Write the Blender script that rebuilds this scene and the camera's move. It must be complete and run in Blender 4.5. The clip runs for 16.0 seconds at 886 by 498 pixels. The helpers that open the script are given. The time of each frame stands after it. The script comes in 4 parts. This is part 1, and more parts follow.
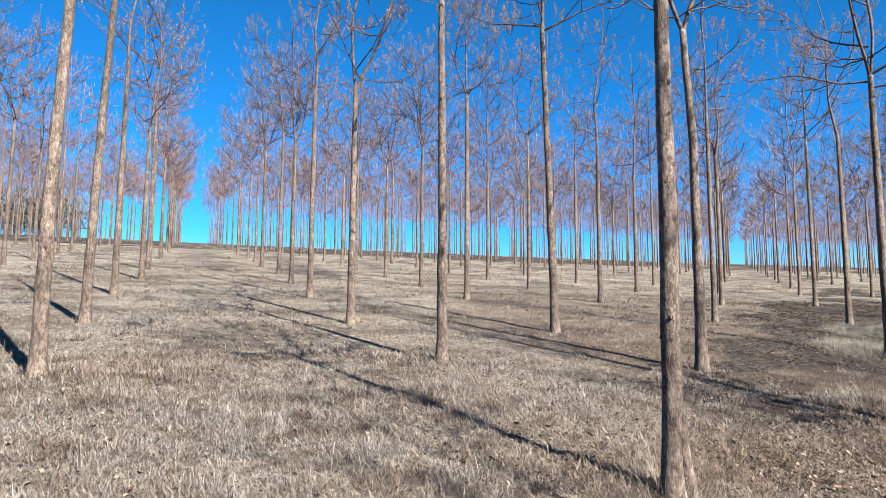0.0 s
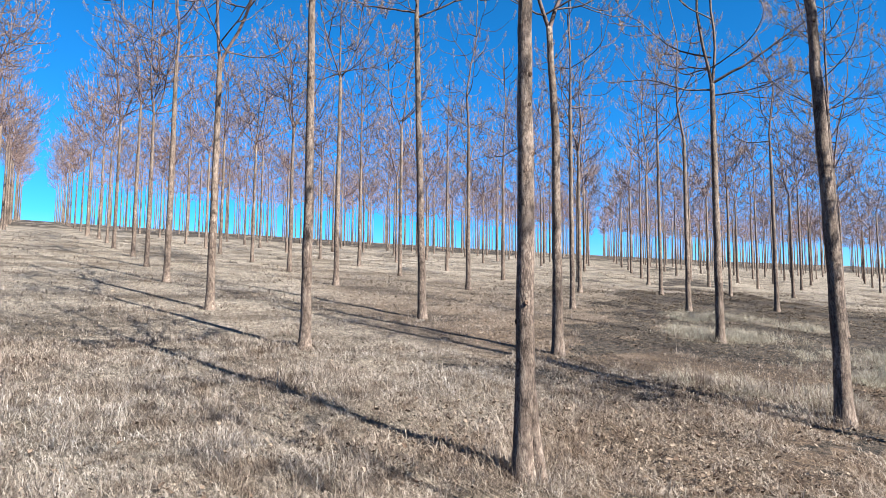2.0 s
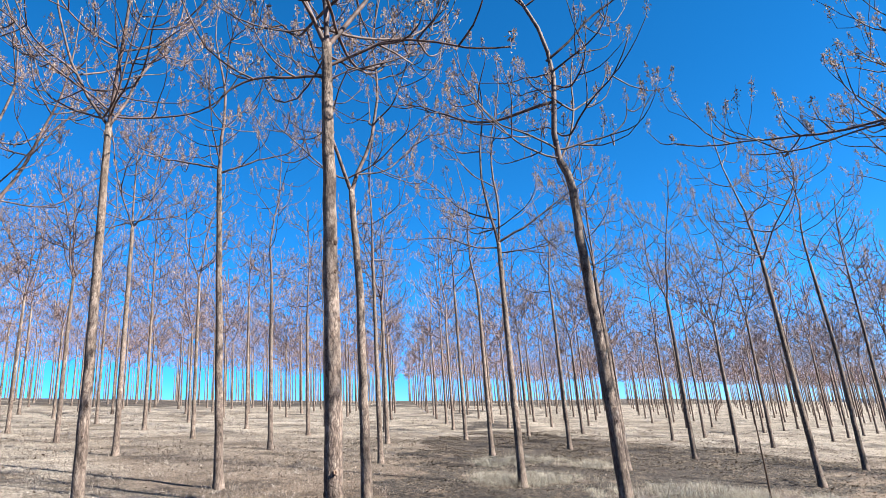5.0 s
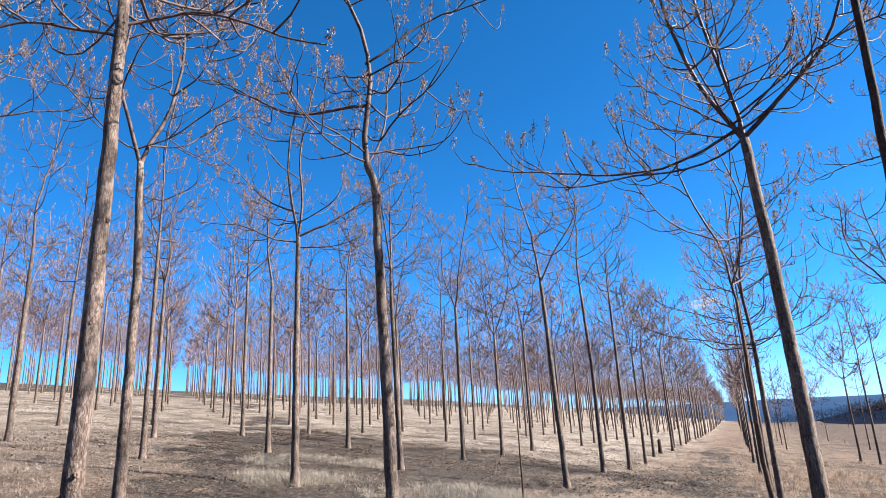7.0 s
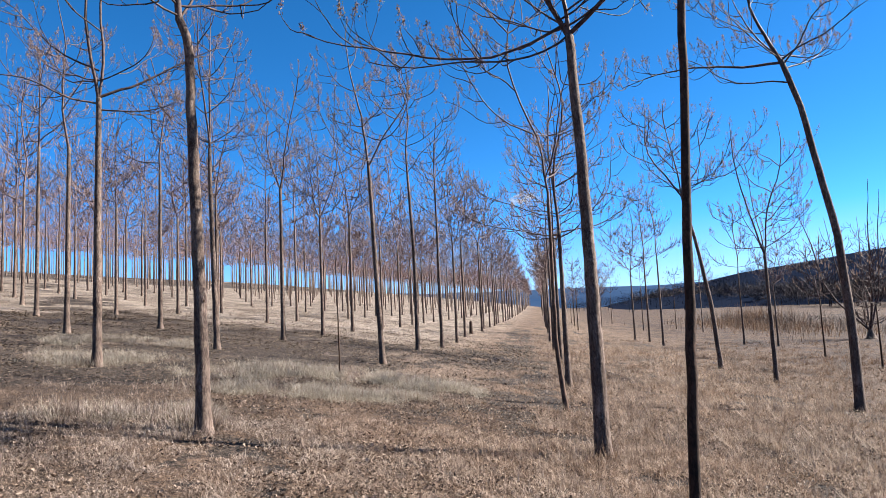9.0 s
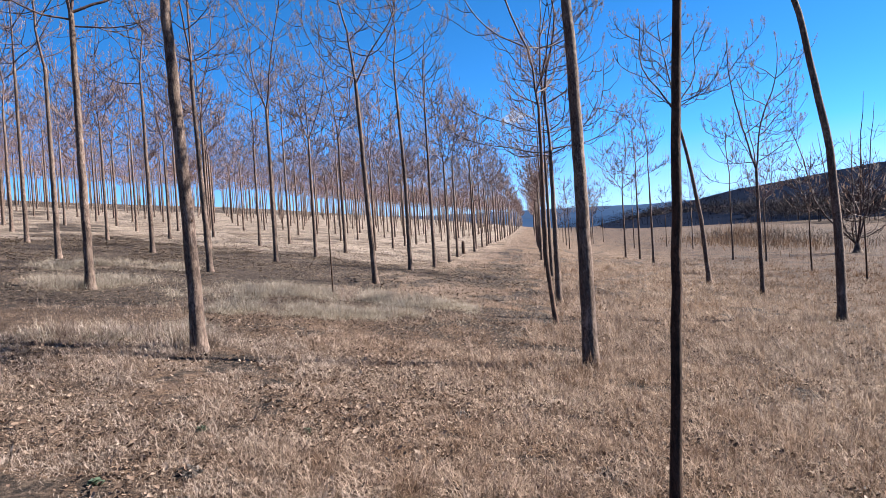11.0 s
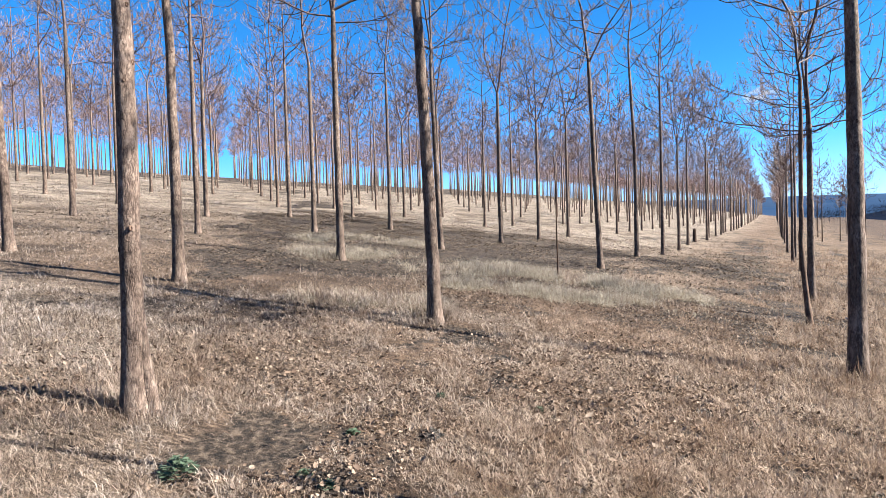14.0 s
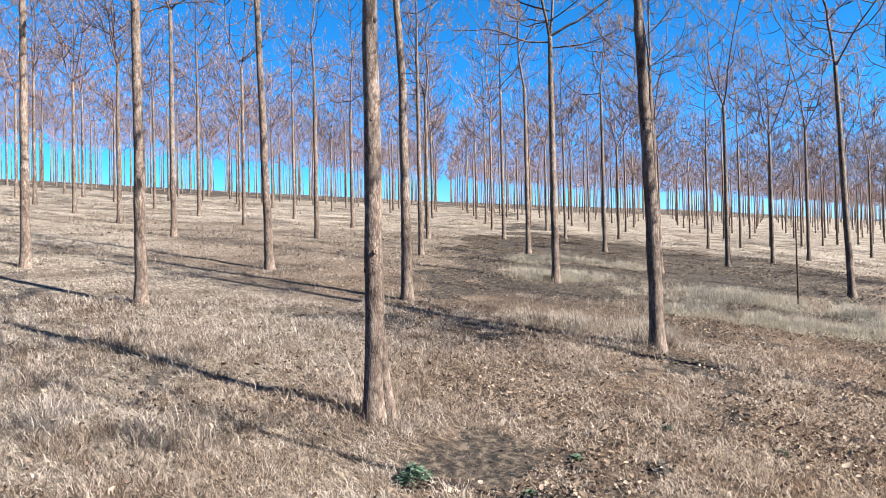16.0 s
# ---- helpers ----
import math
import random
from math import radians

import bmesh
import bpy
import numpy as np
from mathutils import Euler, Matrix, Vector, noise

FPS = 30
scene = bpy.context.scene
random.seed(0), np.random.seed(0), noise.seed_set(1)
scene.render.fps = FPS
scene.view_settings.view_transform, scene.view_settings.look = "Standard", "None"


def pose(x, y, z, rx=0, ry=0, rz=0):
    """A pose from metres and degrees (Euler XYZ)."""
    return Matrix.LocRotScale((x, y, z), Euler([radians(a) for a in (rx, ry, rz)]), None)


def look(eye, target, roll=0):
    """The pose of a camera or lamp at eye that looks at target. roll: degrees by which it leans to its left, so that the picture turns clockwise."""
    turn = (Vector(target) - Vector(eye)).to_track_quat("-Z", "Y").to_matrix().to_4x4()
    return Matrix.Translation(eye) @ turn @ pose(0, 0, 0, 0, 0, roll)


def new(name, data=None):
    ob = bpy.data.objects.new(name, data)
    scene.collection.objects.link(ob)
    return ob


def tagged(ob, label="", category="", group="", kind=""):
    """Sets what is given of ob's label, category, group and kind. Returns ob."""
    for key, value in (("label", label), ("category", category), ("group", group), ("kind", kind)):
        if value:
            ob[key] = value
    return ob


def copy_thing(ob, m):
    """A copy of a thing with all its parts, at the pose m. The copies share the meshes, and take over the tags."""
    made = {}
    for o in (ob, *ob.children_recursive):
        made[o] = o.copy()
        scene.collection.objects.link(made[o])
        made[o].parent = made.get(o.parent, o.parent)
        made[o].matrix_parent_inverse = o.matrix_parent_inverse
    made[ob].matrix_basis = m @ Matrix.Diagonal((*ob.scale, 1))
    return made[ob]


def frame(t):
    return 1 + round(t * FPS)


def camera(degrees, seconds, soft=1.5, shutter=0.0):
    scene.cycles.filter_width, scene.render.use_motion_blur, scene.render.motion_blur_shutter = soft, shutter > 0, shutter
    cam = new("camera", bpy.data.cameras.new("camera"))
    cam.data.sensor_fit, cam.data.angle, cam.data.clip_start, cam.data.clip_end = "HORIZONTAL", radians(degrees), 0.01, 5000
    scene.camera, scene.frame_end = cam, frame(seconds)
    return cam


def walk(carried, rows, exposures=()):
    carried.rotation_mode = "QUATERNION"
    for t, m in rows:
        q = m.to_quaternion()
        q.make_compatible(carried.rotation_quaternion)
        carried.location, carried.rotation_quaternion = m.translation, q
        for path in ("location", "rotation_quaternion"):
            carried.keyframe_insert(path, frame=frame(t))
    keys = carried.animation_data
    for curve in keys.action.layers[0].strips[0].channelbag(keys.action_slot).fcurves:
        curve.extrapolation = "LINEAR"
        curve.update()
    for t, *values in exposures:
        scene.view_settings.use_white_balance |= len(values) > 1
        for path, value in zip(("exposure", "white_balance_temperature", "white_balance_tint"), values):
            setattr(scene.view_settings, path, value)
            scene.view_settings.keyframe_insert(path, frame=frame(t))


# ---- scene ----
cam = camera(67.8, 16.0, soft=0.42)
PATH = [
    (0, (-2.814, -3.36, 1.046), (-2.094, -1.509, 1.277), 0.3),
    (0.5, (-2.799, -3.356, 1.036), (-2.016, -1.528, 1.249), 0.3),
    (1, (-2.744, -3.326, 1.035), (-1.897, -1.525, 1.228), 0.6),
    (1.5, (-2.703, -3.33, 1.025), (-1.785, -1.566, 1.235), 2.6),
    (2, (-2.714, -3.341, 1.034), (-1.652, -1.658, 1.228), 0.4),
    (2.5, (-2.781, -3.341, 1.032), (-1.544, -1.78, 1.218), -1.0),
    (3, (-2.823, -3.344, 1.05), (-1.429, -1.921, 1.232), -2.3),
    (3.5, (-2.793, -3.356, 1.06), (-1.368, -1.971, 1.287), -2.3),
    (3.7, (-2.772, -3.364, 1.079), (-1.352, -1.986, 1.372), -2.1),
    (5.8, (-2.82, -3.505, 1.143), (-1.313, -2.386, 1.836), -3.5),
    (6, (-2.823, -3.526, 1.134), (-1.275, -2.455, 1.81), -3.2),
    (6.5, (-2.78, -3.499, 1.189), (-1.122, -2.568, 1.809), -2.5),
    (7, (-2.764, -3.486, 1.182), (-0.991, -2.751, 1.744), -2.9),
    (7.5, (-2.758, -3.507, 1.175), (-0.931, -2.86, 1.669), -2.1),
    (8, (-2.753, -3.492, 1.145), (-0.867, -2.966, 1.552), -2.1),
    (8.5, (-2.715, -3.525, 1.132), (-0.785, -3.106, 1.453), -2.2),
    (9, (-2.671, -3.531, 1.111), (-0.702, -3.252, 1.315), -2.7),
    (9.2, (-2.654, -3.562, 1.133), (-0.678, -3.298, 1.298), -2.9),
    (11.3, (-2.63, -3.555, 1.043), (-0.652, -3.268, 0.991), -3.4),
    (11.5, (-2.611, -3.551, 1.056), (-0.636, -3.24, 1.0), -3.0),
    (12, (-2.616, -3.531, 1.054), (-0.657, -3.133, 0.998), -2.6),
    (12.5, (-2.609, -3.505, 1.049), (-0.674, -3.003, 0.986), -1.9),
    (13, (-2.63, -3.471, 1.042), (-0.731, -2.848, 0.971), -1.9),
    (13.5, (-2.62, -3.426, 1.031), (-0.771, -2.667, 0.961), -1.8),
    (14, (-2.63, -3.409, 1.03), (-0.844, -2.511, 0.978), -1.7),
    (14.5, (-2.65, -3.398, 1.038), (-0.919, -2.397, 1.002), -1.5),
    (15, (-2.664, -3.37, 1.032), (-1.014, -2.238, 1.018), -1.4),
    (15.5, (-2.687, -3.364, 1.039), (-1.151, -2.083, 1.044), -1.0),
    (16, (-2.721, -3.368, 1.048), (-1.301, -1.959, 1.078), -1.3),
]
walk(cam, [(t, look(eye, target, roll)) for t, eye, target, roll in PATH], [(0.0, 2.38, 6100, 0), (3.5, 2.57, 6050, 0), (6.0, 2.66, 6150, 4), (7.0, 2.54, 6250, 7), (7.5, 2.31, 6250, 7), (8.0, 2.31, 6400, 8), (9.0, 2.28, 6400, 9), (11.5, 2.28, 6500, 12), (12.5, 2.41, 6550, 10), (14.0, 2.58, 6450, 5), (16.0, 2.63, 6250, 2)])

# ---- world, sun ----
SUN_EL, SUN_AZ = 36.5, 161.0          # degrees; azimuth clockwise from +y
world = bpy.data.worlds.new("sky")
scene.world = world
world.use_nodes = True
_n, _l = world.node_tree.nodes, world.node_tree.links
sky = _n.new("ShaderNodeTexSky")
sky.sky_type = "NISHITA"
sky.sun_disc = False
sky.sun_elevation, sky.sun_rotation = radians(SUN_EL), radians(SUN_AZ)
sky.air_density, sky.dust_density, sky.ozone_density = 0.5, 0.15, 3.8
sky.altitude = 2500
vivid = _n.new("ShaderNodeHueSaturation")
vivid.inputs["Hue"].default_value = 0.4950
_up, _sep = _n.new("ShaderNodeTexCoord"), _n.new("ShaderNodeSeparateXYZ")
_l.new(_up.outputs["Generated"], _sep.inputs[0])
for _name, _low, _high in (("Saturation", 0.98, 1.24), ("Value", 0.56, 1.0)):    # thin haze low over the land
    _m = _n.new("ShaderNodeMapRange")
    _m.inputs["From Min"].default_value, _m.inputs["From Max"].default_value = 0.0, 0.13
    _m.inputs["To Min"].default_value, _m.inputs["To Max"].default_value = _low, _high
    _l.new(_sep.outputs[2], _m.inputs["Value"])
    _l.new(_m.outputs[0], vivid.inputs[_name])
_l.new(sky.outputs[0], vivid.inputs["Color"])
_l.new(vivid.outputs[0], _n["Background"].inputs["Color"])
_n["Background"].inputs["Strength"].default_value = 0.0670
sun_data = bpy.data.lights.new("sun", "SUN")
sun_data.energy, sun_data.angle, sun_data.color = 5.0, radians(0.53), (1.0, 0.94, 0.86)
sun = new("sun", sun_data)
_s = Vector((math.sin(radians(SUN_AZ)) * math.cos(radians(SUN_EL)), math.cos(radians(SUN_AZ)) * math.cos(radians(SUN_EL)), math.sin(radians(SUN_EL))))
sun.matrix_world = look(tuple(_s * 60), (0, 0, 0))


# ---- materials ----
def material(name, rough=0.9):
    m = bpy.data.materials.new(name)
    m.use_nodes = True
    nt = m.node_tree
    b = nt.nodes["Principled BSDF"]
    b.inputs["Roughness"].default_value = rough
    b.inputs["Specular IOR Level"].default_value = 0.25
    return m, nt, b


def node(nt, kind, **inputs):
    n = nt.nodes.new(kind)
    for k, v in inputs.items():
        n.inputs[k.replace("_", " ")].default_value = v
    return n


def ramp(nt, source, stops):
    r = nt.nodes.new("ShaderNodeValToRGB")
    while len(r.color_ramp.elements) < len(stops):
        r.color_ramp.elements.new(0.5)
    for e, (p, c) in zip(r.color_ramp.elements, stops):
        e.position, e.color = p, (*c, 1)
    nt.links.new(source, r.inputs[0])
    return r.outputs[0]


def mix(nt, fac, a, b, how="MIX"):
    m = nt.nodes.new("ShaderNodeMix")
    m.data_type, m.blend_type = "RGBA", how
    for sock, v in ((m.inputs[0], fac), (m.inputs[6], a), (m.inputs[7], b)):
        if hasattr(v, "is_linked"):
            nt.links.new(v, sock)
        else:
            sock.default_value = v if isinstance(v, (int, float)) else (*v, 1)
    return m.outputs[2]


def coords(nt, scale=(1, 1, 1), kind="Object"):
    tc = nt.nodes.new("ShaderNodeTexCoord")
    mp = nt.nodes.new("ShaderNodeMapping")
    mp.inputs["Scale"].default_value = scale
    nt.links.new(tc.outputs[kind], mp.inputs[0])
    return mp.outputs[0]


def noise_tex(nt, vec, scale, detail=4.0, rough=0.6):
    n = node(nt, "ShaderNodeTexNoise", Scale=scale, Detail=detail, Roughness=rough)
    nt.links.new(vec, n.inputs["Vector"])
    return n.outputs[0]


def noise_col(nt, vec, scale):
    n = node(nt, "ShaderNodeTexNoise", Scale=scale, Detail=3.0)
    nt.links.new(vec, n.inputs["Vector"])
    return n.outputs["Color"]


def bump(nt, bsdf, height, strength, distance):
    b = node(nt, "ShaderNodeBump", Strength=strength, Distance=distance)
    nt.links.new(height, b.inputs["Height"])
    nt.links.new(b.outputs[0], bsdf.inputs["Normal"])


def bark_material(name, dark, mid, light, relief=0.006):
    m, nt, b = material(name, 0.92)
    v = coords(nt, (1, 1, 0.5))
    streak = noise_tex(nt, v, 30, 6, 0.7)
    lines = nt.nodes.new("ShaderNodeMath")
    lines.operation = "SUBTRACT"
    lines.inputs[1].default_value = 0.5
    nt.links.new(noise_tex(nt, coords(nt, (1, 1, 0.35)), 21, 5, 0.65), lines.inputs[0])
    thin = nt.nodes.new("ShaderNodeMath")
    thin.operation = "ABSOLUTE"
    nt.links.new(lines.outputs[0], thin.inputs[0])
    crack = ramp(nt, thin.outputs[0], [(0.0, (0, 0, 0)), (0.035, (1, 1, 1))])
    cells = nt.nodes.new("ShaderNodeTexVoronoi")
    cells.feature = "DISTANCE_TO_EDGE"
    cells.inputs["Scale"].default_value = 36
    warp = mix(nt, 0.055, coords(nt, (1, 1, 0.13)), noise_col(nt, coords(nt, (1, 1, 0.6)), 34), "ADD")
    nt.links.new(warp, cells.inputs["Vector"])
    plates = ramp(nt, cells.outputs["Distance"], [(0.0, (0.42, 0.38, 0.36)), (0.2, (1.05, 1.05, 1.05))])
    tone = ramp(nt, streak, [(0.27, dark), (0.48, mid), (0.78, light)])
    patch = ramp(nt, noise_tex(nt, coords(nt, (1, 1, 0.5)), 3.2, 3), [(0.40, (0.62, 0.60, 0.58)), (0.6, (1.12, 1.12, 1.12))])
    col = mix(nt, 1.0, tone, patch, "MULTIPLY")
    col = mix(nt, 0.42, col, mix(nt, crack, tuple(0.35 * c for c in dark), (1, 1, 1)), "MULTIPLY")
    rough_zone = ramp(nt, noise_tex(nt, coords(nt, (1, 1, 0.5)), 9.0, 4, 0.7), [(0.38, (0, 0, 0)), (0.52, (1, 1, 1))])
    col = mix(nt, rough_zone, col, mix(nt, 1.0, col, plates, "MULTIPLY"))
    info = nt.nodes.new("ShaderNodeObjectInfo")
    tint = ramp(nt, info.outputs["Random"], [(0.0, (0.86, 0.84, 0.82)), (1.0, (1.06, 1.04, 1.0))])
    col = mix(nt, 1.0, col, tint, "MULTIPLY")
    nt.links.new(col, b.inputs["Base Color"])
    add = nt.nodes.new("ShaderNodeMath")
    add.operation = "MULTIPLY_ADD"
    add.inputs[1].default_value = 0.6
    nt.links.new(mix(nt, rough_zone, crack, plates), add.inputs[0])
    nt.links.new(streak, add.inputs[2])
    bump(nt, b, add.outputs[0], 0.9, relief)
    return m


def twig_material(name, a, c):
    m, nt, b = material(name, 0.7)
    col = ramp(nt, noise_tex(nt, coords(nt), 11, 5, 0.7), [(0.35, a), (0.65, c)])
    nt.links.new(col, b.inputs["Base Color"])
    return m


def slope_tint(nt):
    """Browner grass on the low ground, paler grass up the slope, with a wavering border."""
    sep = nt.nodes.new("ShaderNodeSeparateXYZ")
    nt.links.new(coords(nt), sep.inputs[0])
    w = nt.nodes.new("ShaderNodeMath")
    w.operation = "MULTIPLY_ADD"
    w.inputs[1].default_value = 5.0
    nt.links.new(noise_tex(nt, coords(nt), 0.45, 3), w.inputs[0])
    nt.links.new(sep.outputs[1], w.inputs[2])
    m = nt.nodes.new("ShaderNodeMapRange")
    m.inputs["From Min"].default_value, m.inputs["From Max"].default_value = -14.0, 4.0
    nt.links.new(w.outputs[0], m.inputs["Value"])
    return ramp(nt, m.outputs[0], [(0.1, (0.63, 0.51, 0.44)), (0.5, (1.20, 1.11, 1.05)), (0.75, (1.22, 1.12, 1.08)), (1.0, (1.20, 1.20, 1.28))])


def island_material(name, stops, rough=0.8, big=None, through_light=0.0):
    """A colour of its own for each blade, leaf or bud, and a slow drift of it over the ground."""
    m, nt, b = material(name, rough)
    g = nt.nodes.new("ShaderNodeNewGeometry")
    col = ramp(nt, g.outputs["Random Per Island"], stops)
    if big:
        drift = ramp(nt, noise_tex(nt, coords(nt), big[0], 3), [(0.38, big[1]), (0.62, big[2])])
        col = mix(nt, 1.0, col, drift, "MULTIPLY")
        clump = ramp(nt, noise_tex(nt, coords(nt), 3.4, 4, 0.65), [(0.36, (0.62, 0.55, 0.49)), (0.54, (1.12, 1.12, 1.12))])
        fine = ramp(nt, noise_tex(nt, coords(nt), 17.0, 3, 0.7), [(0.36, (0.70, 0.65, 0.61)), (0.58, (1.10, 1.10, 1.10))])
        col = mix(nt, 1.0, mix(nt, 1.0, mix(nt, 1.0, col, clump, "MULTIPLY"), fine, "MULTIPLY"), slope_tint(nt), "MULTIPLY")
    nt.links.new(col, b.inputs["Base Color"])
    if through_light:
        t = nt.nodes.new("ShaderNodeBsdfTranslucent")
        nt.links.new(col, t.inputs["Color"])
        ms = node(nt, "ShaderNodeMixShader", Fac=through_light)
        out = nt.nodes["Material Output"]
        nt.links.new(b.outputs[0], ms.inputs[1])
        nt.links.new(t.outputs[0], ms.inputs[2])
        nt.links.new(ms.outputs[0], out.inputs[0])
    return m


BARK = bark_material("grey_bark", (0.0300, 0.0182, 0.0146), (0.1240, 0.0890, 0.0745), (0.2380, 0.1930, 0.168))
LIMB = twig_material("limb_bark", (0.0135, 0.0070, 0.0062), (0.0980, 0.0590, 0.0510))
DARK_BARK = bark_material("dark_thin_bark", (0.0224, 0.0112, 0.0072), (0.048, 0.0256, 0.0168), (0.0736, 0.0448, 0.0312), 0.003)
RED_BARK = bark_material("reddish_young_bark", (0.048, 0.0272, 0.0192), (0.12, 0.0752, 0.056), (0.184, 0.132, 0.104), 0.002)
# twigs of farther trees: distance haze put in as paler copies of the limb colour
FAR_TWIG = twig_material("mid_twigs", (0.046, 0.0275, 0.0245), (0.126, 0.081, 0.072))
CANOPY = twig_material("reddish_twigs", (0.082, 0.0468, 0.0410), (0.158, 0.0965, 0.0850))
SEED = island_material("dry_flower_buds", [(0.0, (0.060, 0.036, 0.026)), (0.5, (0.170, 0.110, 0.080)), (1.0, (0.280, 0.195, 0.150))], 0.8, None, 0.4)
STRAW = island_material("dry_straw", [(0.0, (0.08, 0.0618, 0.0495)), (0.25, (0.152, 0.1236, 0.1015)), (0.6, (0.2064, 0.1758, 0.1500)), (1.0, (0.248, 0.2224, 0.1904))], 0.75,
                        (0.35, (0.92, 0.84, 0.78), (1.06, 1.05, 1.04)), 0.35)
CREAM = island_material("bleached_straw", [(0.0, (0.13, 0.102, 0.078)), (0.3, (0.24, 0.201, 0.158)), (1.0, (0.37, 0.325, 0.268))], 0.75, None, 0.4)
LEAF = island_material("fallen_leaf", [(0.0, (0.0225, 0.0140, 0.0100)), (0.35, (0.072, 0.0445, 0.031)), (0.7, (0.146, 0.100, 0.073)), (1.0, (0.245, 0.187, 0.146))], 0.7, None, 0.15)
SCRAPS = island_material("leaf_and_straw_scraps", [(0.0, (0.0176, 0.012, 0.0088)), (0.4, (0.068, 0.0464, 0.0328)), (0.8, (0.112, 0.0816, 0.0608)), (1.0, (0.168, 0.136, 0.108))], 0.8, None, 0.15)
GREEN = island_material("weed_green", [(0.0, (0.036, 0.0544, 0.0336)), (1.0, (0.084, 0.116, 0.076))], 0.6, None, 0.2)
SHRUB = island_material("grey_shrubs", [(0.0, (0.045, 0.036, 0.030)), (1.0, (0.13, 0.108, 0.088))], 0.9)
# hill woods: backlit shade and blue distance haze are put into the colour
WOODS = island_material("hazy_bare_woods", [(0.0, (0.0105, 0.0115, 0.017)), (1.0, (0.022, 0.0215, 0.027))], 1.0)
VALLEY = island_material("brown_bare_woods", [(0.0, (0.020, 0.016, 0.017)), (1.0, (0.056, 0.042, 0.040))], 1.0)
WOODS.node_tree.nodes["Principled BSDF"].inputs["Specular IOR Level"].default_value = 0.0


def ground_material():
    m, nt, b = material("grassy_soil", 0.97)
    v = coords(nt)
    at = nt.nodes.new("ShaderNodeAttribute")
    at.attribute_name = "bare"
    fine = noise_tex(nt, v, 14, 8, 0.75)
    straw = ramp(nt, fine, [(0.34, (0.048, 0.0376, 0.0296)), (0.48, (0.152, 0.1288, 0.1056)), (0.62, (0.248, 0.22, 0.188))])
    patchy = noise_tex(nt, coords(nt, (0.6, 1, 1)), 0.8, 5, 0.65)
    straw = mix(nt, 1.0, straw, ramp(nt, patchy, [(0.38, (0.42, 0.38, 0.34)), (0.56, (1.0, 1.0, 1.0))]), "MULTIPLY")
    lines = None
    for turn, size in ((0.5, 55), (-0.9, 70), (1.7, 45)):
        tc, mp = nt.nodes.new("ShaderNodeTexCoord"), nt.nodes.new("ShaderNodeMapping")
        mp.inputs["Rotation"].default_value, mp.inputs["Scale"].default_value = (0, 0, turn), (1, 0.14, 1)
        nt.links.new(tc.outputs["Object"], mp.inputs[0])
        f = noise_tex(nt, mp.outputs[0], size, 3, 0.6)
        lines = f if lines is None else mix(nt, 1.0, lines, f, "LIGHTEN")
    straw = mix(nt, 0.75, straw, ramp(nt, lines, [(0.52, (0.34, 0.29, 0.25)), (0.64, (1.5, 1.45, 1.38))]), "MULTIPLY")
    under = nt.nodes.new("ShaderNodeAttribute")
    under.attribute_name = "ground_darken"
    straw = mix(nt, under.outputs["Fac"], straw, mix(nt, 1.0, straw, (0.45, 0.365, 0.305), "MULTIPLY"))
    soil = ramp(nt, fine, [(0.42, (0.0045, 0.0030, 0.0022)), (0.50, (0.0210, 0.0143, 0.0104)), (0.59, (0.088, 0.064, 0.049))])
    worn = nt.nodes.new("ShaderNodeAttribute")
    worn.attribute_name = "worn"
    soil = mix(nt, worn.outputs["Fac"], soil, ramp(nt, fine, [(0.41, (0.0085, 0.0057, 0.0043)), (0.5, (0.037, 0.0255, 0.0185)), (0.60, (0.102, 0.076, 0.058))]))
    edge = noise_tex(nt, v, 5, 5, 0.7)
    s = nt.nodes.new("ShaderNodeMath")
    s.operation = "MULTIPLY_ADD"
    s.inputs[1].default_value, s.inputs[2].default_value = 1.7, -0.85
    nt.links.new(edge, s.inputs[0])
    a = nt.nodes.new("ShaderNodeMath")
    nt.links.new(at.outputs["Fac"], a.inputs[0])
    nt.links.new(s.outputs[0], a.inputs[1])
    f = ramp(nt, a.outputs[0], [(0.35, (0, 0, 0)), (0.65, (1, 1, 1))])
    col = mix(nt, f, mix(nt, 1.0, straw, slope_tint(nt), "MULTIPLY"), soil)
    broad = ramp(nt, noise_tex(nt, v, 0.12, 4), [(0.35, (0.9, 0.86, 0.8)), (0.65, (1.08, 1.06, 1.04))])
    nt.links.new(mix(nt, 1.0, col, broad, "MULTIPLY"), b.inputs["Base Color"])
    bump(nt, b, fine, 1.0, 0.07)
    return m


GROUND = ground_material()

# ---- helpers for shapes ----
_LAT = np.random.RandomState(7).rand(256, 256)


def value_noise(x, y, size, octaves=3):
    """Smooth noise from 0 to 1 with features about size metres across."""
    x, y = np.asarray(x, float) / size, np.asarray(y, float) / size
    total, amp, norm = 0.0, 1.0, 0.0
    for k in range(octaves):
        fx, fy = x * 2 ** k + 17.3 * k, y * 2 ** k + 5.7 * k
        ix, iy = np.floor(fx).astype(int), np.floor(fy).astype(int)
        tx, ty = fx - ix, fy - iy
        tx, ty = tx * tx * (3 - 2 * tx), ty * ty * (3 - 2 * ty)
        p = lambda a, c: _LAT[(ix + a) % 256, (iy + c) % 256]
        total = total + amp * ((p(0, 0) * (1 - tx) + p(1, 0) * tx) * (1 - ty) + (p(0, 1) * (1 - tx) + p(1, 1) * tx) * ty)
        norm += amp
        amp *= 0.5
    return total / norm


